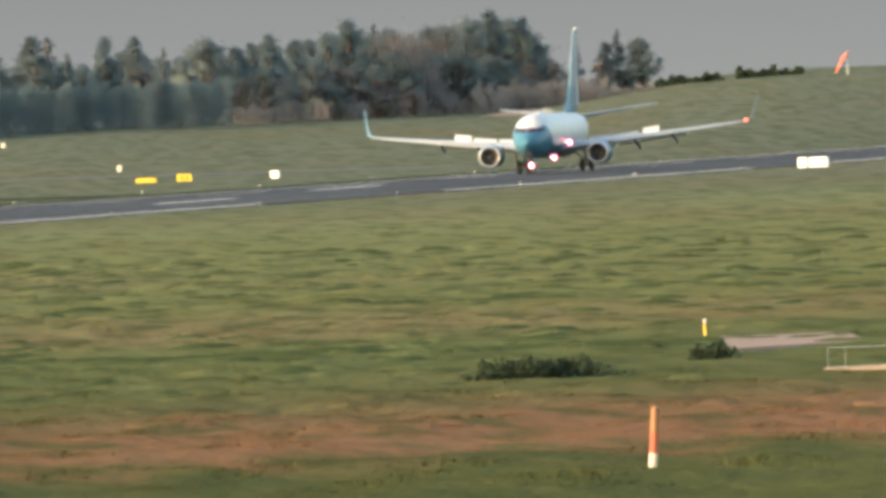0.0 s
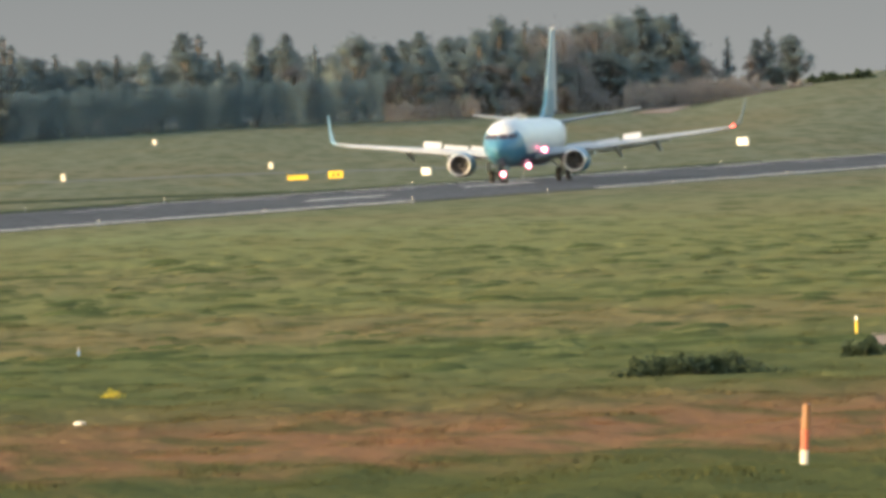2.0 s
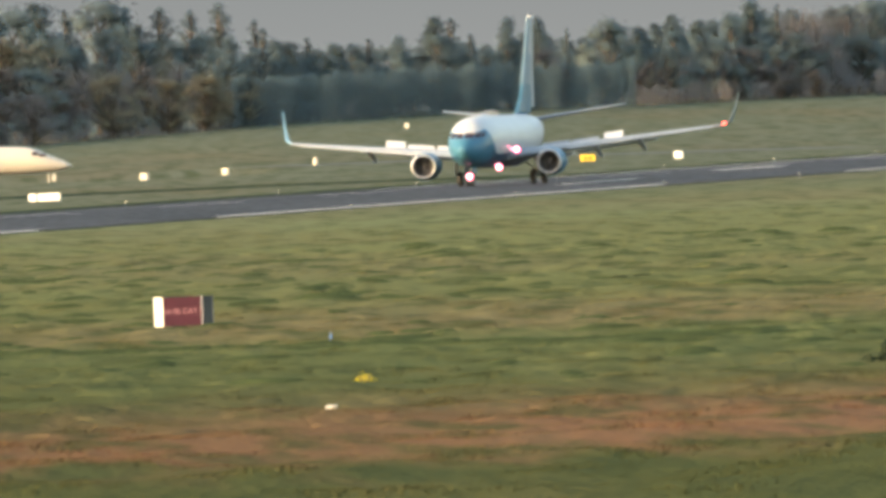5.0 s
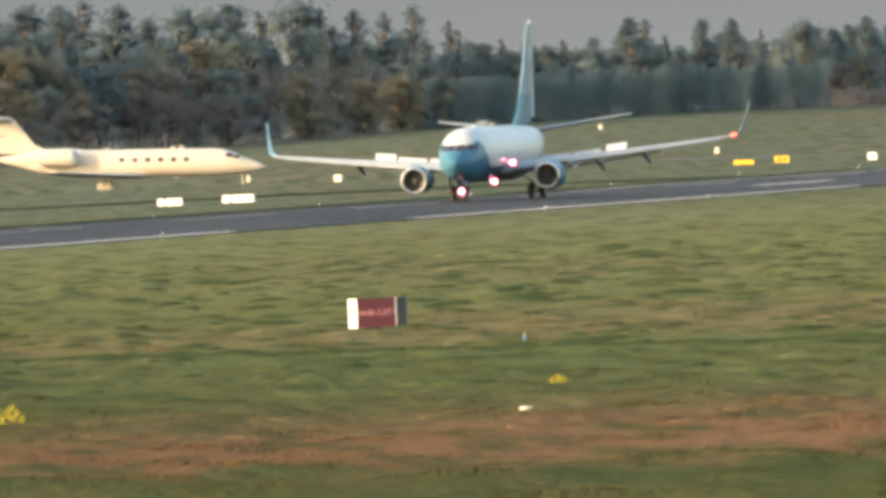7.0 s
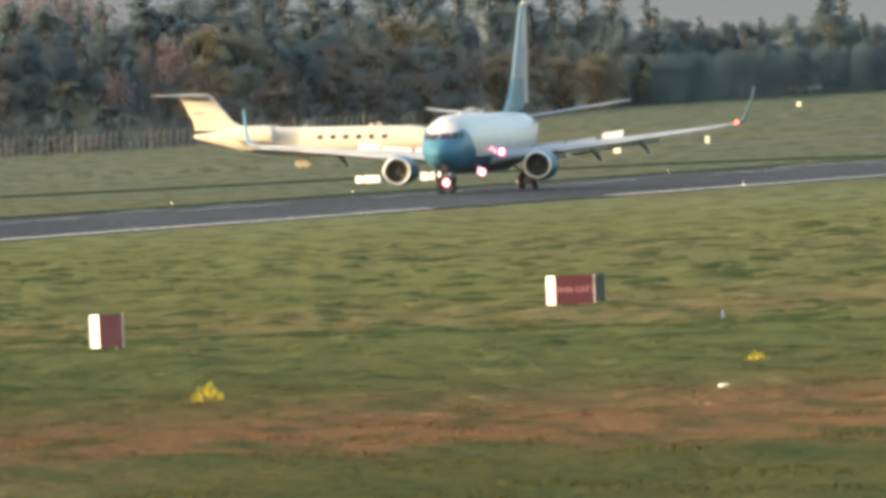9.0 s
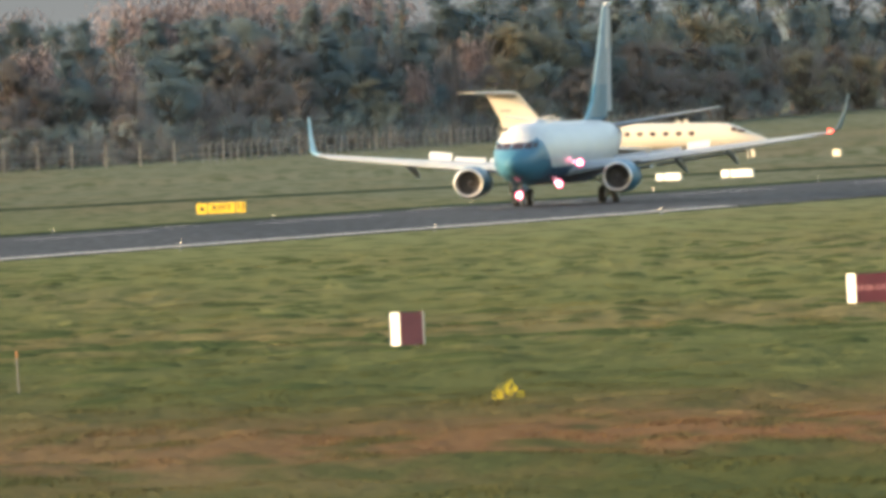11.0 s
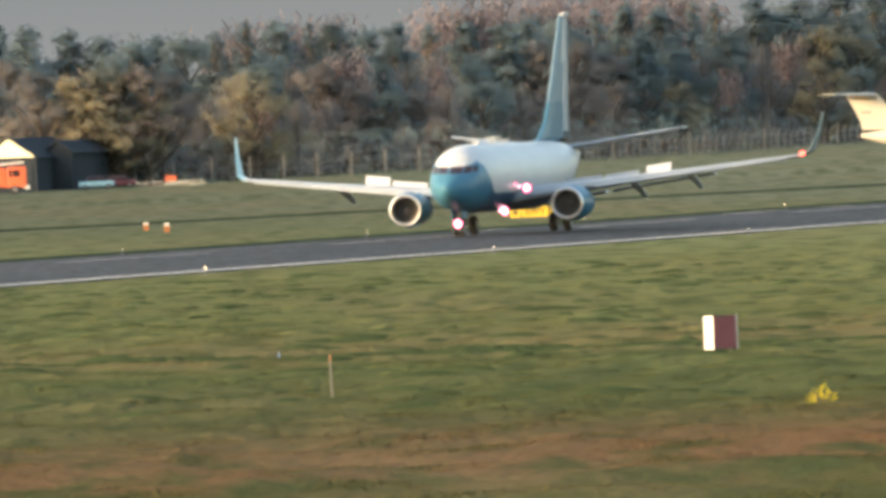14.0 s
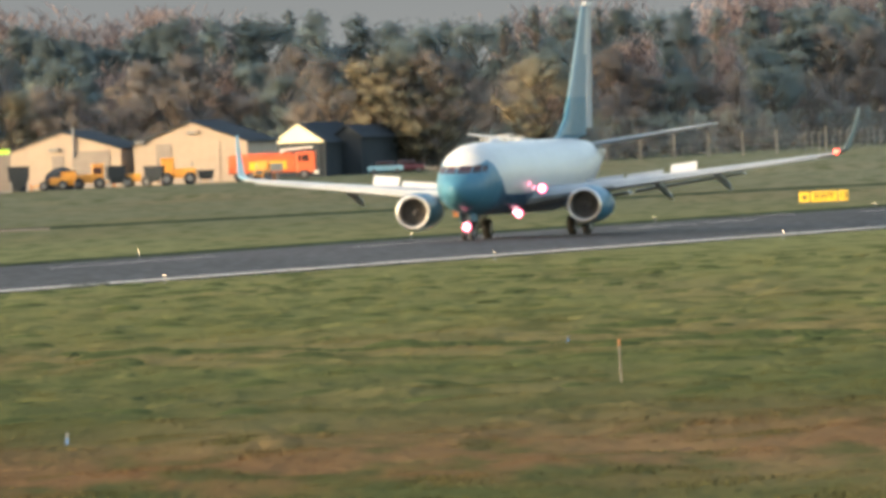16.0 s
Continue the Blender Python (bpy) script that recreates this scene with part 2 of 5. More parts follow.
# ------------------------------------------------------------------ mesh helpers


def link(name, verts, faces, material, parent=None, label="", smooth=False, slots=None):
    me = bpy.data.meshes.new(name)
    me.from_pydata([tuple(v) for v in verts], [], faces)
    for m in material if isinstance(material, (list, tuple)) else [material]:
        me.materials.append(m)
    if slots:
        me.polygons.foreach_set("material_index", slots)
    if smooth:
        me.polygons.foreach_set("use_smooth", [True] * len(me.polygons))
    me.update()
    ob = new(name, me)
    ob.parent = parent
    return tagged(ob, label) if label else ob


def part(name, bm, material, parent=None, label="", smooth=False):
    me = bpy.data.meshes.new(name)
    bmesh.ops.recalc_face_normals(bm, faces=bm.faces[:])
    bm.to_mesh(me)
    bm.free()
    me.materials.append(material)
    if smooth:
        me.polygons.foreach_set("use_smooth", [True] * len(me.polygons))
    ob = new(name, me)
    ob.parent = parent
    return tagged(ob, label) if label else ob


def empty(name, m, label, category, group="", kind=""):
    ob = new(name)
    ob.empty_display_size = 0.3
    ob.matrix_world = m
    return tagged(ob, label, category, group, kind)


def box(bm, x0, x1, y0, y1, z0, z1, bevel=0.0):
    r = bmesh.ops.create_cube(bm, size=1.0)
    vs = r["verts"]
    for v in vs:
        v.co = Vector(((x0 + x1) / 2 + v.co.x * (x1 - x0), (y0 + y1) / 2 + v.co.y * (y1 - y0), (z0 + z1) / 2 + v.co.z * (z1 - z0)))
    if bevel:
        es = list({e for v in vs for e in v.link_edges})
        bmesh.ops.bevel(bm, geom=es, offset=bevel, segments=2, affect="EDGES", profile=0.5)
    return bm


def boxed(name, x0, x1, y0, y1, z0, z1, material, parent=None, label="", bevel=0.02):
    return part(name, box(bmesh.new(), x0, x1, y0, y1, z0, z1, bevel), material, parent, label)


def rod(bm, a, b, r0, r1=None, n=10):
    a, b = Vector(a), Vector(b)
    q = (b - a).to_track_quat("Z", "Y").to_matrix().to_4x4()
    bmesh.ops.create_cone(bm, cap_ends=True, segments=n, radius1=r0, radius2=r0 if r1 is None else r1, depth=(b - a).length,
                          matrix=Matrix.Translation((a + b) / 2) @ q)
    return bm


def loft(rings, cap=True):
    """Vertices and faces of a skin over rings of equally many points."""
    n = len(rings[0])
    verts = [p for r in rings for p in r]
    faces = []
    for i in range(len(rings) - 1):
        for j in range(n):
            k = (j + 1) % n
            faces.append((i * n + j, i * n + k, (i + 1) * n + k, (i + 1) * n + j))
    if cap:
        faces.append(tuple(range(n))[::-1])
        faces.append(tuple((len(rings) - 1) * n + j for j in range(n)))
    return verts, faces


AIRFOIL = ((0.0, 0.0), (0.03, 0.32), (0.12, 0.52), (0.32, 0.60), (0.6, 0.42), (1.0, 0.02), (1.0, -0.02), (0.6, -0.28), (0.32, -0.40), (0.12, -0.36), (0.03, -0.24))


def blade_ring(x0, x1, centre, up, thick):
    """An airfoil section from x0 to x1 (aft), about centre (y, z), whose thickness runs along up (y, z)."""
    return [(x0 + (x1 - x0) * c, centre[0] + up[0] * h * thick, centre[1] + up[1] * h * thick) for c, h in AIRFOIL]


def flying_surface(name, sections, material, parent, label=""):
    v, f = loft([blade_ring(*s) for s in sections])
    return link(name, v, f, material, parent, label, smooth=False)


def revolve(name, profile, material, parent, n=28, centre=(0, 0, 0), label="", squash=0.0, closed=True):
    """A body turned round the aft axis; profile: (aft, radius). squash flattens its underside."""
    rings = []
    for x, r in profile:
        ring = []
        for j in range(n):
            a = 2 * math.pi * j / n
            z = math.sin(a) * r
            if z < 0:
                z *= 1 - squash
            ring.append((centre[0] + x, centre[1] + math.cos(a) * r, centre[2] + z))
        rings.append(ring)
    v, f = loft(rings, closed)
    return link(name, v, f, material, parent, label, smooth=True)


def wheel(name, centre, r, w, parent, rim=None):
    """A tyre with rounded shoulders and a paler rim, its axle across the aft axis."""
    n, rings = 24, []
    for y, rr in ((-0.5, 0.62), (-0.5, 0.86), (-0.38, 0.97), (0, 1.0), (0.38, 0.97), (0.5, 0.86), (0.5, 0.62)):
        rings.append([(centre[0] + math.cos(2 * math.pi * j / n) * r * rr, centre[1] + y * w, centre[2] + math.sin(2 * math.pi * j / n) * r * rr) for j in range(n)])
    v, f = loft(rings)
    t = link(name, v, f, RUBBER, parent, smooth=True)
    bm = bmesh.new()
    rod(bm, (centre[0], centre[1] - w * 0.52, centre[2]), (centre[0], centre[1] + w * 0.52, centre[2]), r * 0.5, n=16)
    part("rim", bm, rim or WING_GREY, t)
    return t


def lettering(text, size, m, material, parent):
    """Raised letters in the built-in font, centred at the pose m of their thing."""
    cu = bpy.data.curves.new("lettering", "FONT")
    cu.body, cu.size, cu.extrude, cu.align_x, cu.align_y = text, size, 0.004, "CENTER", "CENTER"
    cu.offset = size * 0.018
    ob = new("lettering_curve", cu)
    me = bpy.data.meshes.new_from_object(ob.evaluated_get(bpy.context.evaluated_depsgraph_get()))
    bpy.data.objects.remove(ob)
    me.materials.clear()
    me.materials.append(material)
    out = new("lettering", me)
    out.parent = parent
    out.matrix_local = m
    return out


# ------------------------------------------------------------------ ground, runway, sky
# the ground: level as far as the runway, then rising to the woods
AZ = (-12, 0, 1, 2, 2.6, 3.1, 3.6, 4.4, 5.0, 5.8, 6.05, 6.3, 6.65, 7.2, 12)
DROP = (74, 70, 62, 54, 42, 30, 19, 11, 12, 10, -8, -23, -31, -27, -20)
BACK = (2000, 2000, 2050, 2150, 2230, 2300, 2350, 2450, 2550, 2650, 2650, 2650, 2650, 2650, 2650)
RX, RY, PHI = 48.64, 1042.72, 0.25914
UX, UY = math.sin(PHI), math.cos(PHI)
def along(s, off):
    return RX + s * UX - off * UY, RY + s * UY + off * UX
def offset(x, y):
    return -(x - RX) * UY + (y - RY) * UX
def ground_z(x, y):
    if y < 200: return -0.4
    r, az = math.hypot(x, y), math.degrees(math.atan2(x, y))
    if not -14 < az < 12.5: return -0.4
    den = UX * math.cos(math.radians(az)) - UY * math.sin(math.radians(az))
    first = (56 + RY * UX - RX * UY) / den
    rb = float(np.interp(az, AZ, BACK)); zb = EYE - rb * float(np.interp(az, AZ, DROP)) / 31196
    k = (r - first) / max(rb - first, 120)
    z = -0.4 + (zb + 0.4) * min(max(k, 0.0), 1.15)
    # the taxiway lies a little lower than the grass round it
    cut = min(max((34 - abs(y - 1655)) / 12, 0.0), 1.0) * min(max((3.7 - az) / 0.3, 0.0), 1.0)
    return z + (min(z, -0.18) - z) * cut


def grass_bumps(x, y):
    """Low hummocks in the near grass, none beside the runway."""
    off = offset(x, y)
    if off > -8 or y < 200:
        return 0.0
    k = min((-8 - off) / 30, 1.0)
    return k * (0.15 * noise.noise((x / 3.0, y / 12.0, 0.3)) + 0.07 * noise.noise((x / 1.3, y / 5.5, 4.1)))


def build_ground():
    az = [-180 + 8 * i for i in range(22)] + [-4 + 0.11 * i for i in range(128)] + [10.1 + 8 * i for i in range(22)]
    rr = [0.5, 20, 60, 120, 190] + [240 * 1.0095 ** i for i in range(150)] + [1000 + 20 * i for i in range(92)] + [3000, 3600, 4600]
    verts, faces, n = [], [], len(az)
    for r in rr:
        for a in az:
            x, y = r * math.sin(radians(a)), r * math.cos(radians(a))
            verts.append((x, y, ground_z(x, y) + grass_bumps(x, y)))
    for i in range(len(rr) - 1):
        for j in range(n):
            k = (j + 1) % n
            faces.append((i * n + j, i * n + k, (i + 1) * n + k, (i + 1) * n + j))
    faces.append(tuple(range(n)))
    g = link("ground", verts, faces, GRASS, smooth=True)
    tagged(g, "uneven airfield grass, green with dry russet bands", "grass", kind="structure")


def crown(off):
    return -0.36 * abs(off - 27.5) / 26.0


def strip(name, s0, s1, o0, o1, lift, material, label, category, step=20.0, parent=None):
    """A strip of paving or paint that follows the runway's camber."""
    ss = np.linspace(s0, s1, max(2, int((s1 - s0) / step) + 1))
    oo = [o0] + [o for o in (8, 14, 20, 27.5, 35, 42, 48) if o0 < o < o1] + [o1]
    verts = [(*along(s, o), crown(o) + lift) for s in ss for o in oo] + [(*along(s, o), -0.8) for s in ss for o in (o0, o1)]
    n, base, faces = len(oo), len(ss) * len(oo), []
    for i in range(len(ss) - 1):
        for j in range(n - 1):
            faces.append((i * n + j, (i + 1) * n + j, (i + 1) * n + j + 1, i * n + j + 1))
        if lift == 0:
            faces.append((i * n, base + 2 * i, base + 2 * i + 2, (i + 1) * n))
            faces.append((i * n + n - 1, (i + 1) * n + n - 1, base + 2 * i + 3, base + 2 * i + 1))
    ob = link(name, verts, faces, material, parent)
    return tagged(ob, label, category, kind="structure")


build_ground()
runway = strip("runway", -1100, 1800, 4.0, 54, 0.0, ASPHALT, "dark worn asphalt runway with rubber streaks", "runway")
EDGE = "worn white painted line along the runway edge"
for s0, s1 in ((-1100, 43), (99, 267), (352, 520), (560, 1500)):
    strip("trim", s0, s1, 4.3, 5.25, 0.012, PAINT, EDGE, "runway marking")
for s0, s1 in ((400, 700), (715, 1500), (158, 172), (86, 92), (190, 196), (-160, -130)):
    strip("trim", s0, s1, 50.4, 52.4, 0.012, PAINT, EDGE, "runway marking")
for k in range(-14, 20):
    strip("trim", -34 + 60 * k, -2 + 60 * k, 30.1, 31.0, 0.012, PAINT, "worn white dash of the runway centre line", "runway marking")
for s0, o in ((300, 18.0), (402, 23.5), (600, 44.0), (640, 40.0)):
    strip("trim", s0, s0 + 34, o, o + 1.0, 0.012, PAINT, "worn white bar painted on the runway", "runway marking")


def side_strip(name, a, b, width, lift, material, label, category):
    """A narrow band laid on the rising ground between two places."""
    n = 60
    a, b = Vector((*a, 0)), Vector((*b, 0))
    side = (b - a).cross(Vector((0, 0, 1))).normalized() * width / 2
    verts, faces = [], []
    for i in range(n + 1):
        p = a.lerp(b, i / n)
        for q in (p - side, p + side):
            verts.append((q.x, q.y, ground_z(q.x, q.y) + lift))
        for q in (p - side * 1.1, p + side * 1.1):
            verts.append((q.x, q.y, ground_z(q.x, q.y) - 0.3))
    for i in range(n):
        k, m = 4 * i, 4 * i + 4
        faces += [(k, k + 1, m + 1, m), (k, m, m + 2, k + 2), (k + 1, k + 3, m + 3, m + 1)]
    return tagged(link(name, verts, faces, material), label, category, kind="structure")


ROAD_GREY = surface("weathered_taxiway", (0.075, 0.078, 0.066), (0.095, 0.096, 0.080), 0.2, 0.9, fine=1.5, spec=0.05)
DARK_VERGE = surface("dark_verge_grass", (0.050, 0.060, 0.036), (0.075, 0.085, 0.046), 0.2, 0.95, fine=2.0, bump=0.6, spec=0.0)
# The shadow of the ditch edge is put into this strip's dark colour.
side_strip("ground_verge", (-46, 1262), (130, 1560), 2.2, 0.16, DARK_VERGE, "dark strip of grass for a shadowed ditch edge", "grass verge")
side_strip("ground_verge", along(-300, 55.6), along(760, 55.6), 2.4, 0.16, DARK_VERGE, "dark strip of grass along the runway shoulder", "grass verge")
side_strip("road", (-62, 1268), (-31, 1288), 9.0, 0.10, CONCRETE, "grey concrete end of a service road", "road")
side_strip("road", (108, 1700), (175, 1800), 9.0, 0.02, ROAD_GREY, "grey asphalt taxiway beyond the runway", "taxiway")
side_strip("road", (-40, 1655), (96, 1655), 26.0, 0.05, ASPHALT, "grey asphalt taxiway under the parked jet", "taxiway")

side_strip("road", (254.0, 2535), (286, 2760), 5.0, 0.12, CONCRETE, "pale bare track up the grassy rise", "track")


def build_sky():
    """Hazy evening sky far behind the woods."""
    m, nt, p = shader("hazy_sky")
    for l in list(p.outputs["BSDF"].links):
        nt.links.remove(l)
    em = nt.nodes.new("ShaderNodeEmission")
    g = nt.nodes.new("ShaderNodeNewGeometry")
    sep = nt.nodes.new("ShaderNodeSeparateXYZ")
    nt.links.new(g.outputs["Position"], sep.inputs[0])
    nt.links.new(blend(nt, remap(nt, sep.outputs["Z"], 10, 60), (0.076, 0.081, 0.081), (0.058, 0.064, 0.066)), em.inputs["Color"])
    nt.links.new(em.outputs[0], nt.nodes["Material Output"].inputs["Surface"])
    n, verts, faces = 40, [], []
    for i in range(n + 1):
        a = radians(-12 + 30 * i / n)
        for z in (-40, 260):
            verts.append((4300 * math.sin(a), 4300 * math.cos(a), z))
        if i < n:
            faces.append((2 * i, 2 * i + 1, 2 * i + 3, 2 * i + 2))
    tagged(link("backdrop", verts, faces, m), "pale grey hazy evening sky over the woods", "sky", kind="structure")


build_sky()

# ------------------------------------------------------------------ runway lights


def edge_light(m, label):
    top = empty("runway_light", m, label, "runway light", "runway edge lights")
    bm = bmesh.new()
    rod(bm, (0, 0, -0.1), (0, 0, 0.03), 0.14, 0.12)
    rod(bm, (0, 0, 0.03), (0, 0, 0.30), 0.03)
    part("stalk", bm, FRAME_GREY, top)
    bm = bmesh.new()
    rod(bm, (0, 0, 0.28), (0, 0, 0.33), 0.07, 0.085)
    part("lamp_housing", bm, FRAME_GREY, top)
    bm = bmesh.new()
    bmesh.ops.create_uvsphere(bm, u_segments=12, v_segments=8, radius=0.024, matrix=Matrix.Translation((0, 0, 0.39)))
    part("lens", bm, LAMP_WARM, top, smooth=True)
    return top


first_light = edge_light(pose(*along(-240, 0), -0.4), "small lit runway edge light on an orange stalk in the grass")
for k in range(-5, 12):
    if k not in (-4, 1):
        copy_thing(first_light, pose(*along(60 * k, 0), -0.4))
for k in range(-3, 14):
    copy_thing(first_light, pose(*along(60 * k + 0.9, 52.5), -0.4))

# ------------------------------------------------------------------ airliner


def build_airliner():
    top = empty("airliner", pose(0, 0, 0), "white and light blue twin-jet airliner rolling along the runway", "airplane")
    table = np.array([(0, .05, 2.72, 2.82), (.06, .22, 2.55, 3.0), (.25, .45, 2.33, 3.22), (.7, .82, 2.02, 3.58), (1.3, 1.13, 1.78, 3.93), (1.75, 1.30, 1.66, 4.12), (2.0, 1.38, 1.6, 4.34), (2.7, 1.55, 1.48, 4.84),
                      (3.5, 1.70, 1.40, 5.10), (4.5, 1.80, 1.33, 5.26), (6, 1.88, 1.30, 5.32), (21, 1.88, 1.30, 5.32), (23.5, 1.85, 1.55, 5.32), (26, 1.65, 2.2, 5.30),
                      (28.5, 1.25, 3.0, 5.18), (31, .75, 3.75, 4.95), (33, .3, 4.3, 4.68), (33.5, .1, 4.42, 4.56)])
    xs = sorted(set([0.0, .06, .15, .25, .4, .55] + [0.7 + .1 * i for i in range(64)] + [7.1 + .7 * i for i in range(38)] + [33.5]))
    n, rings = 96, []
    for x in xs:
        w, b, t = (float(np.interp(x, table[:, 0], table[:, i])) for i in (1, 2, 3))
        rings.append([(x, w * math.cos(2 * math.pi * j / n), (b + t) / 2 + (t - b) / 2 * math.sin(2 * math.pi * j / n)) for j in range(n)])
    v, f = loft(rings)
    slots = []
    for face in f:
        c = sum((Vector(v[i]) for i in face), Vector()) / len(face)
        line = float(np.interp(c.x, (0, 1.6, 3.0, 3.4, 3.9, 4.6, 5.4, 26, 34), (3.9, 3.95, 4.35, 4.15, 3.5, 2.8, 2.4, 2.35, 4.2)))
        # Aft of the nose the blue is darker: belly shade is painted in.
        slots.append((2 if c.x > 4.3 else 1) if c.z < line else 0)
    link("fuselage", v, f, [WHITE, BLUE, BLUE_SHADED], top, "white upper fuselage, light blue nose, blue belly darkened for its shade", True, slots)
    # cockpit panes, curved with the skin and a little proud of it
    def skin(y, z):
        for k in range(600):
            x = .01 * k
            w, b, t = (float(np.interp(x, table[:, 0], table[:, i])) for i in (1, 2, 3))
            if (y / w) ** 2 + ((z - (b + t) / 2) / ((t - b) / 2)) ** 2 <= 1:
                return x
        return 6.0
    for side in (1, -1):
        for y0, y1, z0, z1 in ((.045, .70, 3.66, 4.06), (.77, 1.12, 3.68, 4.06), (1.17, 1.36, 3.72, 4.05)):
            front, back = [], []
            for k in range(6):
                for q in range(4):
                    y, z = y0 + (y1 - y0) * k / 5, z0 + (z1 - z0) * q / 3
                    x = skin(y, z)
                    front.append((x - .03, side * (y + .012), z + .004))
                    back.append((x + .12, side * (y - .02), z - .03))
            faces = [(4 * k + q, 4 * k + q + 1, 4 * k + q + 5, 4 * k + q + 4) for k in range(5) for q in range(3)]
            faces += [tuple(24 + a for a in f[::-1]) for f in faces]
            rim = [0, 1, 2, 3, 7, 11, 15, 19, 23, 22, 21, 20, 16, 12, 8, 4]
            faces += [(a, b, b + 24, a + 24) for a, b in zip(rim, rim[1:] + rim[:1])]
            link("cockpit_window", front + back, faces, GLASS, top, "dark cockpit pane", True)
    for side in (1, -1):
        wing = flying_surface("wing", [(10.6, 19.0, (side * 1.0, 2.0), (0, 1), 1.0), (11.4, 18.9, (side * 2.0, 2.15), (0, 1), .95), (13.2, 18.7, (side * 5.3, 2.55), (0, 1), .62),
                                       (15.9, 19.6, (side * 11, 3.15), (0, 1), .36), (18.9, 20.6, (side * 17.0, 3.78), (0, 1), .18)], WING_GREY, top, "swept pale grey wing")
        flying_surface("winglet", [(18.9, 20.6, (side * 17.0, 3.78), (-side * .3, .95), .16), (19.3, 20.8, (side * 17.45, 4.05), (-side * .8, .5), .14),
                                   (20.3, 21.2, (side * 17.75, 5.1), (-side, .2), .10), (21.0, 21.5, (side * 17.95, 6.3), (-side, .2), .06)], WINGLET if side > 0 else WINGLET_SHADED, top, "upturned pale blue winglet" if side > 0 else "upturned winglet greyed for its shade and haze")
        flying_surface("flap", [(18.5, 20.3, (side * 2.1, 1.75), (.35, .9), .22), (18.3, 19.9, (side * 5.2, 2.15), (.35, .9), .2)], WING_GREY, wing, "lowered inboard flap")
        flying_surface("flap", [(18.5, 20.0, (side * 5.6, 2.2), (.35, .9), .2), (19.3, 20.4, (side * 11.6, 2.95), (.35, .9), .15)], WING_GREY, wing, "lowered outboard flap")
        flying_surface("slat", [(12.7, 13.5, (side * 5.9, 2.5), (.3, .9), .2), (18.2, 18.8, (side * 16.2, 3.6), (.3, .9), .12)], WING_GREY, wing, "pale grey leading-edge slat")
        for y0, y1, h, x in ((3.0, 5.2, .45, 17.4), (5.4, 7.5, .42, 17.3), (7.8, 9.3, .62, 17.9)):
            z0, z1 = np.interp((y0, y1), (2, 5.3, 11), (2.45, 2.72, 3.28))
            v = [(x, side * y0, z0), (x, side * y1, z1), (x + .35, side * y1, z1 + h), (x + .35, side * y0, z0 + h)]
            v += [(a + .05, b, c - .01) for a, b, c in v]
            link("spoiler", v, [(0, 1, 2, 3), (4, 7, 6, 5), (0, 4, 5, 1), (1, 5, 6, 2), (2, 6, 7, 3), (3, 7, 4, 0)], WING_GREY if side < 0 and y0 < 7 else WHITE, wing, "raised spoiler panel")
        for y in (7.2, 10.6):
            z = float(np.interp(y, (2, 5.3, 11), (1.95, 2.3, 2.95)))
            v, f = loft([[(x, side * y + r * .6 * math.cos(k * math.pi / 4), zz + r * math.sin(k * math.pi / 4)) for k in range(8)] for x, r, zz in
                         ((16.6, .04, z + .1), (17.3, .2, z), (18.6, .27, z - .2), (20.0, .2, z - .62), (20.7, .03, z - .85))])
            link("flap_fairing", v, f, WING_GREY, wing, "", True)
        # engine
        c = (9.7, side * 4.9, 1.60)
        nac = revolve("nacelle", [(.12, .98), (.5, 1.05), (1.2, 1.10), (2.2, 1.06), (3.2, .92), (3.9, .78), (3.9, .70), (3.0, .70)], BLUE, top, 36, c, "light blue engine nacelle", .06, False)
        revolve("inlet_lip", [(.5, .80), (.2, .79), (.06, .82), (0.0, .88), (.04, .94), (.14, .99)], METAL, nac, 36, c, "bright polished inlet ring", .06, False)
        revolve("inlet_duct", [(.45, .80), (.95, .77), (.95, .02)], DARK_METAL, nac, 36, c, "dark inside of the inlet", .06, False)
        for k in range(18):
            a = 2 * math.pi * k / 18
            u, w = Vector((0, math.cos(a), math.sin(a))), Vector((.10, -math.sin(a) * .09, math.cos(a) * .09))
            o = Vector(c) + Vector((.86, 0, 0))
            v = [o + u * .2 - w * .4, o + u * .74 - w, o + u * .74 + w, o + u * .2 + w * .4]
            v += [p + Vector((.015, 0, 0)) for p in v]
            link("fan_blade", v, [(0, 1, 2, 3), (4, 7, 6, 5), (0, 4, 5, 1), (1, 5, 6, 2), (2, 6, 7, 3), (3, 7, 4, 0)], DARK_METAL, nac)
        revolve("spinner", [(.42, .01), (.55, .09), (.75, .18), (.9, .22)], DARK_METAL, nac, 20, c)
        revolve("exhaust_cone", [(3.4, .62), (4.3, .48), (4.9, .30), (5.3, .05)], DARK_METAL, nac, 24, c)
        flying_surface("pylon", [(10.7, 15.2, (side * 4.83, 2.55), (1 * side, 0), .35), (12.9, 16.5, (side * 4.83, 2.62), (1 * side, 0), .32)], BLUE, nac)
        flying_surface("tailplane", [(28.0, 31.6, (side * .7, 4.85), (0, 1), .34), (31.0, 32.4, (side * 7.17, 5.76), (0, 1), .12)], WING_GREY, top, "grey swept tailplane")
        # main gear
        bm = bmesh.new()
        rod(bm, (16.5, side * 2.86, .55), (16.3, side * 2.75, 2.1), .11)
        rod(bm, (16.5, side * 2.86, .9), (16.3, side * 1.6, 1.9), .06)
        rod(bm, (16.5, side * 2.38, .56), (16.5, side * 3.34, .56), .07)
        gear = part("main_gear", bm, WING_GREY, top)
        for dy in (-.43, .43):
            wheel("main_wheel", (16.5, side * 2.86 + dy, .53), .56, .40, gear)
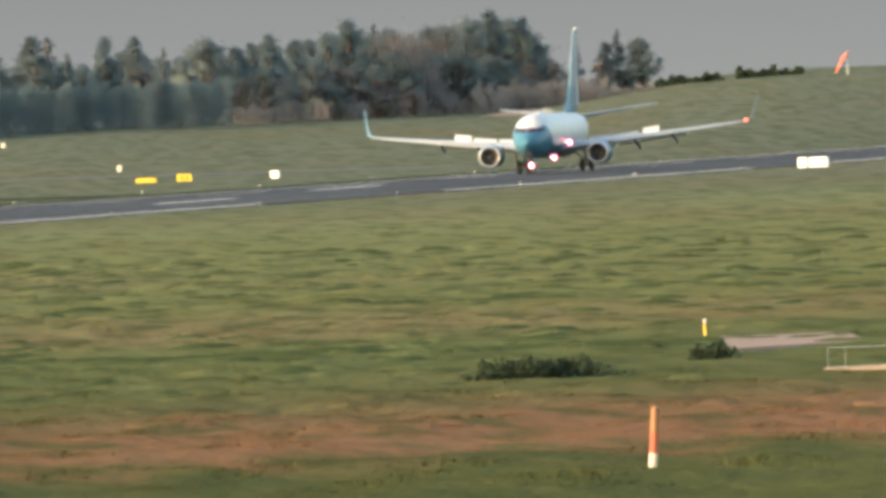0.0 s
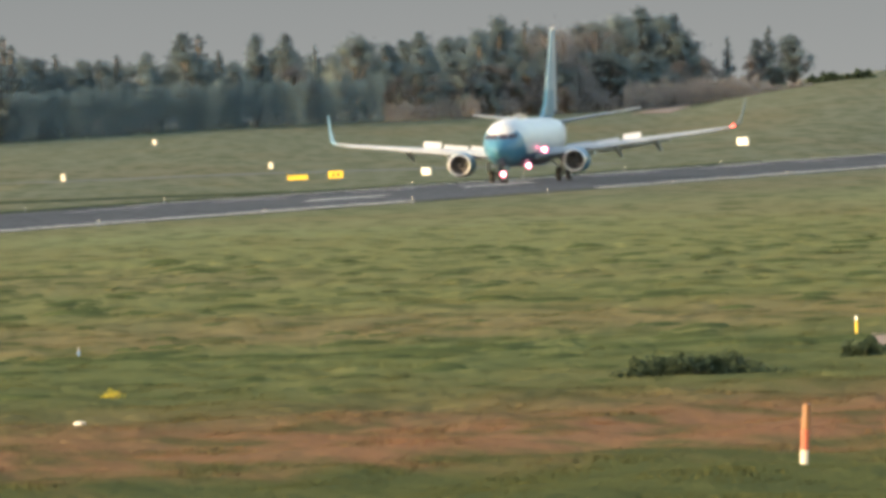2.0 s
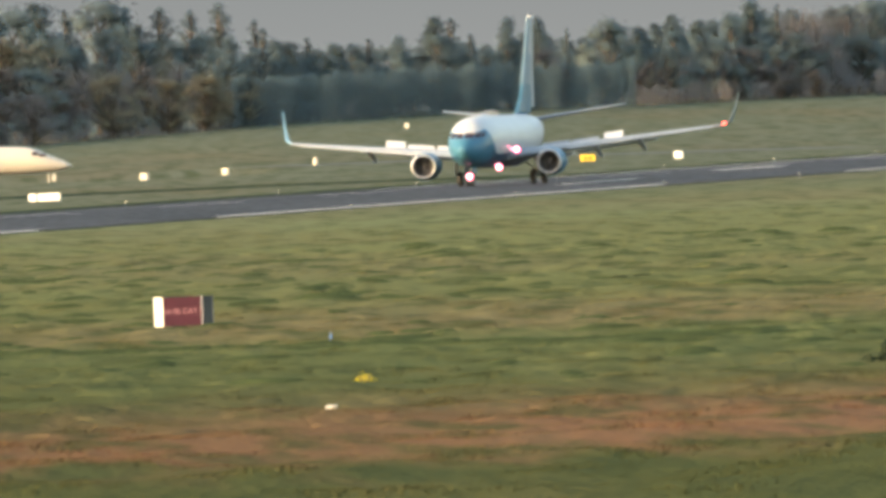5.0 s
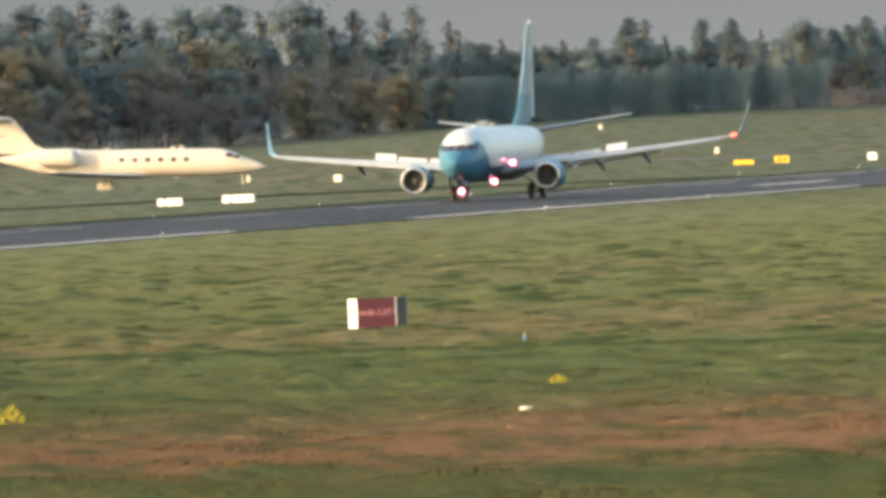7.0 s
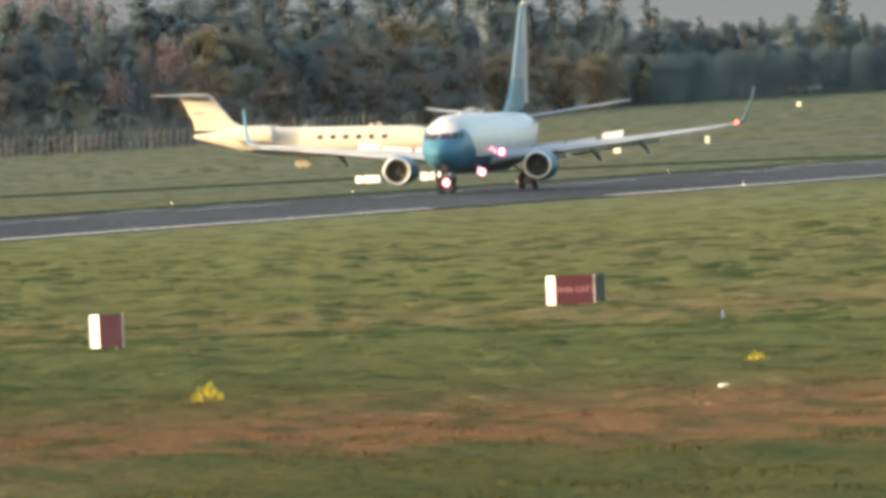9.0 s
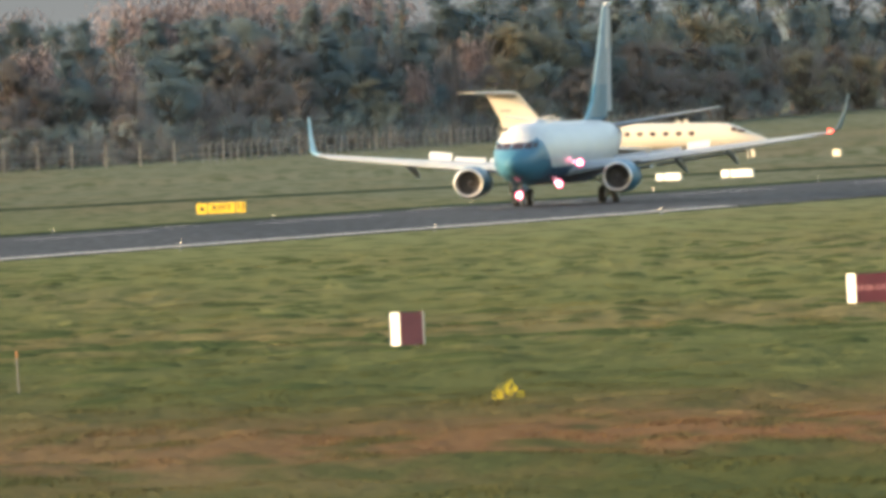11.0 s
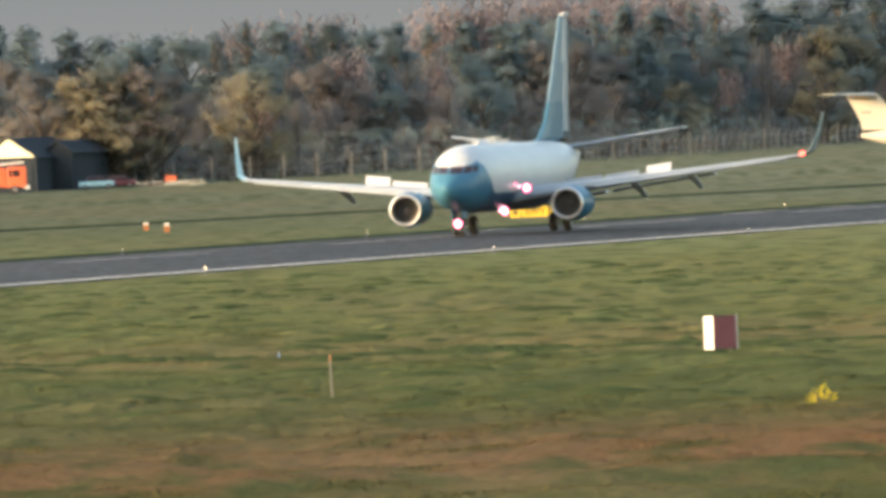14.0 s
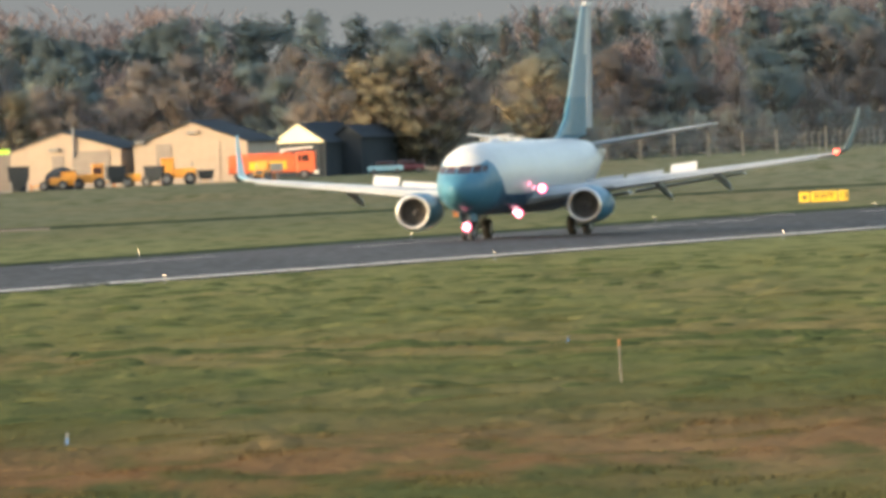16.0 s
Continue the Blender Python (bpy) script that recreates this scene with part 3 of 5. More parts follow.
        boxed("gear_door", 15.9, 17.0, side * 3.55 - .03, side * 3.55 + .03, .75, 1.75, WHITE, gear)
    v, f = loft([blade_ring(21.5, 27.0, (0, 5.15), (1, 0), .10), blade_ring(23.6, 30.0, (0, 5.5), (1, 0), .42), blade_ring(25.4, 30.15, (0, 6.4), (1, 0), .40), blade_ring(26.5, 30.4, (0, 7.6), (1, 0), .38),
                 blade_ring(28.3, 31.0, (0, 10.0), (1, 0), .30), blade_ring(30.2, 31.75, (0, 12.75), (1, 0), .20)])
    slots = []
    for face in f:
        cc = sum((Vector(v[i]) for i in face), Vector()) / len(face)
        slots.append(1 if cc.z < 7.2 else (0 if cc.x > 30.6 else 2))
    fin = link("fin", v, f, [WHITE, BLUE, FIN_BLUE], top, "tall pale blue fin with a darker blue root", False, slots)
    flying_surface("rudder", [(30.06, 31.4, (0, 5.85), (1, 0), .13), (31.72, 32.35, (0, 12.6), (1, 0), .08)], WING_GREY, fin, "pale grey rudder")
    bm = bmesh.new()
    box(bm, 30.9, 32.3, -.12, .12, 12.72, 12.95, .04)
    part("fin_cap", bm, WHITE, fin)
    # nose gear
    bm = bmesh.new()
    rod(bm, (3.0, 0, .34), (3.1, 0, 1.7), .08)
    rod(bm, (3.0, -.25, .34), (3.0, .25, .34), .05)
    rod(bm, (3.0, 0, .75), (3.9, 0, 1.5), .04)
    gear = part("nose_gear", bm, WING_GREY, top)
    for dy in (-.22, .22):
        wheel("nose_wheel", (3.0, dy, .34), .34, .2, gear)
    for dy in (-.32, .32):
        boxed("gear_door", 2.6, 3.9, dy - .02, dy + .02, 1.0, 1.6, BLUE, gear)
    for x, h in ((7.4, .16), (11.2, .3), (12.6, .34), (15.0, .18)):
        bm = bmesh.new()
        box(bm, x - .05, x + .1, -.03, .03, 5.28, 5.32 + h, .01)
        box(bm, x - .1, x + .25, -.28, .28, 5.30 + h, 5.36 + h, .02)
        part("antenna", bm, WHITE, top)
    revolve("radome_hump", [(8.3, .05), (8.6, .25), (9.4, .32), (10.4, .25), (11.0, .05)], WHITE, top, 18, (0, 0, 5.22), "low white aerial fairing on the roof")
    for x, y, z, r in ((2.75, 0, .72, .25), (10.9, -2.25, 2.62, .26), (9.6, -1.80, 2.92, .11), (9.9, -2.05, 2.70, .06), (11.3, -.75, 1.30, .24), (10.8, -.62, 1.36, .07)):
        bm = bmesh.new()
        rod(bm, (x + .02, y, z), (x + .22, y, z), r * 1.16, r * .7, 18)
        housing = part("light_housing", bm, FRAME_GREY, top)
        # Added glowing disc: the pink halo round the lamp's white core.
        bm = bmesh.new()
        rod(bm, (x - .04, y, z), (x + .03, y, z), r * .9, r * 1.02, 18)
        lens = part("landing_light", bm, LAMP_HALO, housing, "glowing pink disc for the halo of the landing lamp")
        bm = bmesh.new()
        rod(bm, (x - .075, y, z), (x - .045, y, z), r * .48, r * .56, 16)
        part("lamp_core", bm, LAMP_CORE, lens, "white hot lamp core")
    bm = bmesh.new()
    bmesh.ops.create_uvsphere(bm, u_segments=12, v_segments=8, radius=.14, matrix=Matrix.Translation((18.95, -17.1, 3.9)) @ Matrix.Diagonal((1.8, 1, .8, 1)))
    part("position_light", bm, LAMP_RED, top, "glowing red wingtip lamp", True)
    return top


airliner = build_airliner()

# ------------------------------------------------------------------ business jet


def build_jet():
    top = empty("business_jet", pose(0, 0, 0), "cream white business jet with round windows on the taxiway", "airplane")
    table = np.array([(-10.9, .15, 3.75, 4.05), (-9, .55, 3.2, 4.35), (-7, .95, 2.65, 4.6), (-4.5, 1.18, 2.25, 4.66), (-2, 1.22, 2.12, 4.68), (9.0, 1.22, 2.12, 4.68), (10.5, 1.18, 2.15, 4.62), (11.5, 1.08, 2.2, 4.35),
                      (12.6, .88, 2.3, 3.82), (13.6, .58, 2.42, 3.45), (14.4, .26, 2.58, 3.08), (14.7, .04, 2.78, 2.88)])
    n, rings = 40, []
    for x in sorted(set([-10.9, 14.7] + [-10.4 + .5 * i for i in range(50)])):
        w, b, t = (float(np.interp(x, table[:, 0], table[:, i])) for i in (1, 2, 3))
        rings.append([(x, w * math.cos(2 * math.pi * j / n), (b + t) / 2 + (t - b) / 2 * math.sin(2 * math.pi * j / n)) for j in range(n)])
    v, f = loft(rings)
    link("fuselage", v, f, CREAM, top, "", True)
    for side in (1, -1):
        for x in (1.2, 2.42, 3.64, 4.88, 6.1, 7.3):
            bm = bmesh.new()
            bmesh.ops.create_uvsphere(bm, u_segments=16, v_segments=8, radius=.30, matrix=Matrix.Translation((x, side * 1.17, 3.66)) @ Matrix.Diagonal((1.1, .25, .82, 1)))
            part("cabin_window", bm, GLASS, top, "oval dark cabin window", True)
        for x0, x1, z0, z1 in ((11.05, 11.6, 3.86, 4.22), (11.7, 12.3, 3.74, 4.02)):
            y0, y1 = (float(np.interp(x, table[:, 0], table[:, 1])) for x in (x0, x1))
            v = [(x0, side * y0 * .93, z0), (x1, side * y1 * .95, z0), (x1, side * y1 * .72, z1 - .05), (x0, side * y0 * .80, z1)]
            v += [(a, b * .8, c) for a, b, c in v]
            link("cockpit_window", v, [(0, 1, 2, 3), (4, 7, 6, 5), (0, 4, 5, 1), (1, 5, 6, 2), (2, 6, 7, 3), (3, 7, 4, 0)], GLASS, top, "dark cockpit pane")
        def surf(name, secs, label=""):
            v, f = loft([blade_ring(*q) for q in secs])
            return link(name, v, f, CREAM, top, label)
        surf("wing", [(3.6, -4.0, (side * .6, 2.15), (0, 1), .7), (1.2, -4.3, (side * 4.5, 2.3), (0, 1), .42), (-3.4, -5.1, (side * 13.7, 2.7), (0, 1), .16)], "low swept cream wing")
        surf("winglet", [(-3.5, -5.1, (side * 13.7, 2.7), (-side * .5, .8), .14), (-4.4, -5.7, (side * 14.0, 3.1), (-side, .2), .1), (-5.9, -6.6, (side * 14.2, 4.2), (-side, .2), .07)], "upturned cream winglet")
        surf("tailplane", [(-9.3, -12.6, (side * .1, 7.72), (0, 1), .30), (-12.6, -14.4, (side * 5.3, 7.80), (0, 1), .12)], "cream tailplane on top of the fin")
        c = (0, side * 2.1, 4.0)
        nac = revolve("nacelle", [(-7.9, .45), (-7.4, .62), (-6.2, .80), (-4.6, .86), (-3.4, .80), (-3.1, .74)], CREAM, top, 28, c, "rear engine nacelle", 0.0, False)
        revolve("inlet_lip", [(-3.3, .78), (-3.05, .74), (-3.0, .68), (-3.15, .64)], METAL, nac, 28, c, "", 0.0, False)
        revolve("inlet_duct", [(-3.1, .63), (-3.6, .60), (-3.6, .02)], DARK_METAL, nac, 28, c, "", 0.0, False)
        surf("pylon", [(-4.2, -6.8, (side * .9, 3.95), (0, 1), .25), (-4.2, -6.8, (side * 1.5, 3.98), (0, 1), .25)])
        bm = bmesh.new()
        rod(bm, (-.7, side * 2.2, .4), (-.4, side * 2.2, 2.2), .09)
        rod(bm, (-.7, side * 1.9, .42), (-.7, side * 2.5, .42), .06)
        gear = part("main_gear", bm, CREAM, top)
        for dy in (-.25, .25):
            wheel("main_wheel", (-.7, side * 2.2 + dy, .42), .42, .28, gear)
        boxed("gear_door", -1.0, -.2, side * 2.62 - .03, side * 2.62 + .03, 1.0, 1.6, CREAM, gear)
    v, f = loft([blade_ring(-5.6, -10.8, (0, 4.45), (1, 0), .34), blade_ring(-7.2, -11.0, (0, 5.3), (1, 0), .30), blade_ring(-9.2, -12.3, (0, 7.75), (1, 0), .2)])
    fin = link("fin", v, f, CREAM, top, "swept cream fin")
    v, f = loft([blade_ring(-9.02, -12.18, (0, 7.25), (1, 0), .25), blade_ring(-9.15, -12.26, (0, 7.55), (1, 0), .24)])
    link("fin_stripe", v, f, FRAME_GREY, fin, "dark band below the tailplane")
    bm = bmesh.new()
    box(bm, -10.9, -9.9, -.19, .19, 6.0, 6.14, .01)
    part("marking", bm, FRAME_GREY, fin)
    bm = bmesh.new()
    rod(bm, (12.6, 0, .3), (12.4, 0, 2.3), .07)
    rod(bm, (12.6, -.3, .3), (12.6, .3, .3), .05)
    gear = part("nose_gear", bm, CREAM, top)
    for dy in (-.22, .22):
        wheel("nose_wheel", (12.6, dy, .3), .3, .18, gear)
    boxed("gear_door", 12.8, 13.2, -.3, -.26, 1.4, 2.1, CREAM, gear)
    for x, h in ((5.7, .25), (6.5, .3), (-.6, .12)):
        bm = bmesh.new()
        box(bm, x, x + .4, -.04, .04, 4.6, 4.68 + h, .02)
        part("antenna", bm, CREAM, top)
    boxed("belly_beacon", 6.0, 6.3, -.1, .1, 1.9, 2.14, CREAM, top)
    return top


jet = build_jet()

# ------------------------------------------------------------------ signs and markers


def stand(x, y, turn=0.0):
    return pose(x, y, ground_z(x, y) + grass_bumps(x, y) - 0.02, 0, 0, turn)


def panel_sign(x, y, width, height, material, label, turn=0.0, text=(), bars=(), splits=(), gap=.05):
    """A lit-face sign box on two stub legs; its face looks to the camera's side."""
    top = empty("airfield_sign", stand(x, y, turn), label, "sign", "airfield signs")
    edges = [-width / 2, *splits, width / 2]
    for a, b in zip(edges, edges[1:]):
        boxed("sign_panel", a + gap, b - gap, -.13, .13, .14, height, material, top, bevel=.02)
    boxed("sign_frame", -width / 2 - .03, width / 2 + .03, -.10, .10, .10, .15, FRAME_GREY, top)
    for dx in (-width * .35, width * .35):
        bm = bmesh.new()
        rod(bm, (dx, 0, -.15), (dx, 0, .14), .04)
        part("leg", bm, FRAME_GREY, top)
    for word, at in text:
        lettering(word, height * .72, pose(at, -.138, (height + .14) / 2, 90, 0, 0), SIGN_BLACK, top)
    for a, b in bars:
        boxed("marking", a, b, -.14, -.125, height * .38, height * .72, SIGN_BLACK, top, bevel=0)
    return top


panel_sign(137.3, 1672, 1.5, .80, SIGN_YELLOW, "yellow airfield sign with dark marks beside the runway", -5, bars=((-.35, -.1), (.12, .4)))
panel_sign(132.7, 1660, 2.0, .56, SIGN_YELLOW, "low yellow airfield sign in the grass", -5)
panel_sign(147.9, 1694, 1.05, .80, SIGN_WHITE, "small white airfield sign lit by the low sun", -40)
panel_sign(205.7, 1950, 1.45, .95, SIGN_WHITE, "white airfield sign beyond the runway", -40)
panel_sign(177.6, 1503, 3.4, .95, SIGN_WHITE, "wide white airfield sign in two panels", -45, splits=(-.5,), gap=.12)
panel_sign(184.5, 1495, 3.2, .80, SIGN_WHITE, "wide white airfield sign near the runway edge", -45, splits=(-.4,), gap=.12)
panel_sign(66.3, 1405, 2.35, .68, SIGN_WHITE, "white airfield sign in two panels, bright in the sun", -30, splits=(-.42,), gap=.1)
panel_sign(72.3, 1415, 3.0, .72, SIGN_WHITE, "white airfield sign in two panels, bright in the sun", -30, splits=(-.65,), gap=.1)
panel_sign(26.9, 1239, 3.55, .86, SIGN_YELLOW, "yellow runway guidance sign with black letters", 0, text=(("RWY", .02), ("13", 1.38)), splits=(-.95, 1.0), bars=((-1.5, -1.2),))
for x, y, w, h, turn in ((140.1, 1786, .5, .75, -30), (113.2, 1700, .5, .8, -30), (156.7, 2180, .6, .75, -30), (90.5, 1593, .9, .75, -40), (99.6, 1621, .8, .7, -40), (66.9, 1634, .5, .6, -30)):
    panel_sign(x, y, w, h, SIGN_DULL, "small white marker box in the grass", turn)
for x, y, h in ((-.46, 1272, .58), (1.02, 1246, .64)):
    top = empty("marker_post", stand(x, y), "squat orange and white marker in the grass", "marker")
    boxed("marker_body", -.2, .2, -.15, .15, 0, h * .7, ORANGE, top)
    boxed("marker_cap", -.18, .18, -.13, .13, h * .7 + .004, h, SIGN_WHITE, top)


def red_sign(x, y, turn, width, end, label, text="", far=None, face=SIGN_RED):
    """Mandatory sign: red front, white sunlit end and an end painted dark for its shade, both turned back."""
    top = empty("holding_sign", stand(x, y, turn), label, "sign", "red holding signs")
    h, w = 1.0, width / 2
    d = end
    e = far or end
    def slab(name, a, b, material, lab):
        a, b = Vector((*a, 0)), Vector((*b, 0))
        nrm = (b - a).cross(Vector((0, 0, 1))).normalized() * -.05
        v = [a + Vector((0, 0, .07)), b + Vector((0, 0, .07)), b + Vector((0, 0, h)), a + Vector((0, 0, h))]
        v += [p + nrm for p in v]
        return link(name, v, [(0, 1, 2, 3), (4, 7, 6, 5), (0, 4, 5, 1), (1, 5, 6, 2), (2, 6, 7, 3), (3, 7, 4, 0)], material, top, lab)
    slab("front_panel", (-w, 0), (w, 0), face, "matt red front panel")
    slab("end_panel", (-w - d[0], d[1]), (-w - .012, .004), SIGN_WHITE, "white end panel in the sun")
    # The shade on this end is put into its black colour.
    slab("end_panel", (w + .03, .004), (w + e[0], e[1]), SIGN_BLACK, "end panel painted dark for its shade")
    slab("back_panel", (w + e[0], e[1] + .02), (-w - d[0], d[1] + .02), FRAME_GREY, "")
    boxed("corner_post", w + .002, w + .028, -.012, .03, .05, h + .01, SIGN_WHITE, top, bevel=0)
    bm = bmesh.new()
    v = [(-w, 0), (w, 0), (w + e[0], e[1]), (-w - d[0], d[1])]
    lo, hi = [bm.verts.new((*p, h - .03)) for p in v], [bm.verts.new((*p, h - .005)) for p in v]
    bm.faces.new(lo[::-1]), bm.faces.new(hi)
    for i in range(4):
        bm.faces.new([lo[i], lo[(i + 1) % 4], hi[(i + 1) % 4], hi[i]])
    part("lid", bm, SIGN_RED, top)
    for dx in (-w * .7, w * .7):
        bm = bmesh.new()
        rod(bm, (dx, .15, -.12), (dx, .15, .1), .05)
        part("leg", bm, SIGN_WHITE, top)
    if text:
        lettering(text, .245, pose(0, -.006, .54, 90, 0, 0), SIGN_FADED, top)
    return top


red_sign(32.66, 557, 8, 1.24, (.24, .34), "red holding point sign with faded white letters in the grass", "24-06 CAT I", (.44, .30))
red_sign(15.97, 496, 38, .84, (.12, .30), "small red airfield sign turned away, its front lightened as if lit, its end sunlit", face=SIGN_LIT_RED)

# ------------------------------------------------------------------ near field


def marker_pole(x, y, h, r, bands, label, lean=0.0):
    top = empty("marker_post", pose(x, y, ground_z(x, y) + grass_bumps(x, y) - .03, 0, lean, 0), label, "post")
    for a, b, m in bands:
        bm = bmesh.new()
        rod(bm, (0, 0, a * h), (0, 0, b * h), r, n=14)
        if b == 1:
            rod(bm, (0, 0, h), (0, 0, h + r * .5), r, r * .5, n=14)
        part("band", bm, m, top)
    return top


marker_pole(33.55, 310.2, 1.08, .075, ((0, .26, SIGN_DULL), (.26, .60, POST_RED), (.60, 1, POST_OCHRE)), "weathered orange and white marker post in the grass", 5)
marker_pole(53.19, 477, .48, .034, ((0, .75, SIGN_YELLOW), (.75, .82, FRAME_GREY), (.82, 1, SIGN_WHITE)), "short yellow marker post")
marker_pole(4.28, 438, 1.10, .022, ((0, .86, POST_PALE), (.86, 1, ORANGE)), "thin wooden cane with an orange tip", -1)
for x, y, h in ((33.96, 506.9, .25), (-8.42, 386, .30), (3.58, 524, .24)):
    marker_pole(x, y, h * 1.1, .032, ((0, .7, STAKE_BLUE), (.7, 1, FRAME_GREY)), "short blue stake in the grass", 3)


def build_slab():
    bm = bmesh.new()
    v = [(50.2, 446), (54.4, 450), (56.0, 468), (52.8, 470)]
    lo, hi = [bm.verts.new((*p, -.6)) for p in v], [bm.verts.new((*p, -.34)) for p in v]
    bm.faces.new(lo[::-1]), bm.faces.new(hi)
    for i in range(4):
        bm.faces.new([lo[i], lo[(i + 1) % 4], hi[(i + 1) % 4], hi[i]])
    tagged(part("concrete_slab", bm, CONCRETE), "bare pinkish concrete slab sunk in the grass", "slab")
    top = empty("guard_rail", pose(48.7, 411, -.42), "low white tubular rail over a concrete sill", "rail")
    for a, b, r, nm in (((0, 0, .5), (4, -1.2, .5), .008, "rail"), ((0, 0, .05), (4, -1.2, .05), .007, "rail"), ((0, 0, 0), (0, 0, .5), .006, "post"), ((.4, -.12, 0), (.4, -.12, .5), .006, "post"), ((2.4, -.7, 0), (2.4, -.7, .5), .006, "post")):
        bm = bmesh.new()
        rod(bm, a, b, r, n=8)
        part(nm, bm, WING_GREY, top)
    bm = bmesh.new()
    box(bm, -.1, 4, -.1, .1, -.1, .03, .01)
    o = part("sill", bm, CONCRETE, top)
    o.rotation_euler.z = radians(-16.5)


build_slab()


def quads_mesh(name, centres, sizes, material, parent=None, label="", seed=1, twigs=False, outward=None):
    """Many small leaf cards, each an irregular quad of its own turn."""
    rs = np.random.RandomState(seed)
    n = len(centres)
    c = np.asarray(centres, float)
    a = rs.normal(size=(n, 3))
    b = rs.normal(size=(n, 3))
    if twigs:
        a[:, 2] = np.abs(a[:, 2]) + 1.6
    a /= np.linalg.norm(a, axis=1, keepdims=True) + 1e-9
    b -= a * (a * b).sum(1, keepdims=True)
    b /= np.linalg.norm(b, axis=1, keepdims=True) + 1e-9
    s = np.asarray(sizes, float).reshape(-1, 1)
    j = lambda: rs.uniform(.6, 1.25, (n, 1))
    if twigs:
        a, b = a * 2.4, b * .30
    quad = np.stack([c - a * s * j() - b * s * .35 * j(), c + b * s * -.75 * j() + a * s * .2, c + a * s * j() + b * s * .25 * j(), c + b * s * .8 * j() - a * s * .15], 1)
    if outward is not None:
        # leaves lie mostly along the outside of the crown, so it shades as one soft form
        o = np.asarray(outward, float)
        o = o / (np.linalg.norm(o, axis=1, keepdims=True) + 1e-9)
        g = np.cross(quad[:, 1] - quad[:, 0], quad[:, 2] - quad[:, 1])
        g /= np.linalg.norm(g, axis=1, keepdims=True) + 1e-9
        back = (g * o).sum(1) < 0
        quad[back] = quad[back][:, ::-1]
        g[back] *= -1
        o = o + g * .15
        o /= np.linalg.norm(o, axis=1, keepdims=True) + 1e-9
    me = bpy.data.meshes.new(name)
    me.vertices.add(4 * n)
    me.vertices.foreach_set("co", quad.reshape(-1))
    me.loops.add(4 * n)
    me.loops.foreach_set("vertex_index", np.arange(4 * n))
    me.polygons.add(n)
    me.polygons.foreach_set("loop_start", np.arange(0, 4 * n, 4))
    me.update(calc_edges=True)
    if outward is not None:
        me.polygons.foreach_set("use_smooth", np.ones(n, dtype=bool))
        me.normals_split_custom_set_from_vertices(np.repeat(o, 4, axis=0).tolist())
    me.materials.append(material)
    ob = new(name, me)
    ob.parent = parent
    return tagged(ob, label) if label else ob


def scrub(x, y, w, d, h, material, label, name="bush", count=700, size=.09, seed=3, spiky=False):
    rs = np.random.RandomState(seed)
    p = rs.normal(size=(count, 3))
    p /= np.linalg.norm(p, axis=1, keepdims=True)
    p *= rs.uniform(.35, 1.0, (count, 1)) ** .5
    lump = .75 + .35 * np.sin(p[:, :1] * 7 + seed) * np.cos(p[:, 1:2] * 5)
    c = p * [w / 2, d / 2, h] * lump
    c[:, 2] = np.abs(c[:, 2])
    top = empty(name, stand(x, y), label, "bush")
    bm = bmesh.new()
    for k in range(5):
        a = 2.4 * k
        rod(bm, (0, 0, -.05), (math.cos(a) * w * .3, math.sin(a) * d * .2, h * .6), .02, .008, 6)
    part("stems", bm, BARK, top)
    quads_mesh("leaves", c, rs.uniform(.5, 1.2, count) * size, material, top, seed=seed, twigs=spiky)
    return top


scrub(42.6, 418, 4.8, 5.0, .50, LEAF_BRAMBLE, "low dark bramble patch in the grass", count=2600, seed=5)
scrub(48.9, 437, 1.5, 3.0, .50, LEAF_BRAMBLE, "dark bush at the edge of the concrete slab", count=900, seed=6)
scrub(14.95, 398, .95, .6, .50, FLOWER, "bright yellow flowering gorse in the grass", "gorse", 150, .032, 7, True)
scrub(28.71, 417, .60, .5, .26, FLOWER, "small yellow flowering clump", "gorse", 120, .028, 8, True)
bm = bmesh.new()
bmesh.ops.create_icosphere(bm, subdivisions=3, radius=.12, matrix=Matrix.Translation((25.48, 381, ground_z(25.48, 381) + grass_bumps(25.48, 381) + .05)) @ Matrix.Diagonal((1.15, .8, .55, 1)))
for v in bm.verts:
    v.co += Vector((0, 0, .04 * noise.noise(v.co * 6)))
tagged(part("stone", bm, SIGN_DULL, None, "", True), "pale stone lying in the russet grass", "stone")


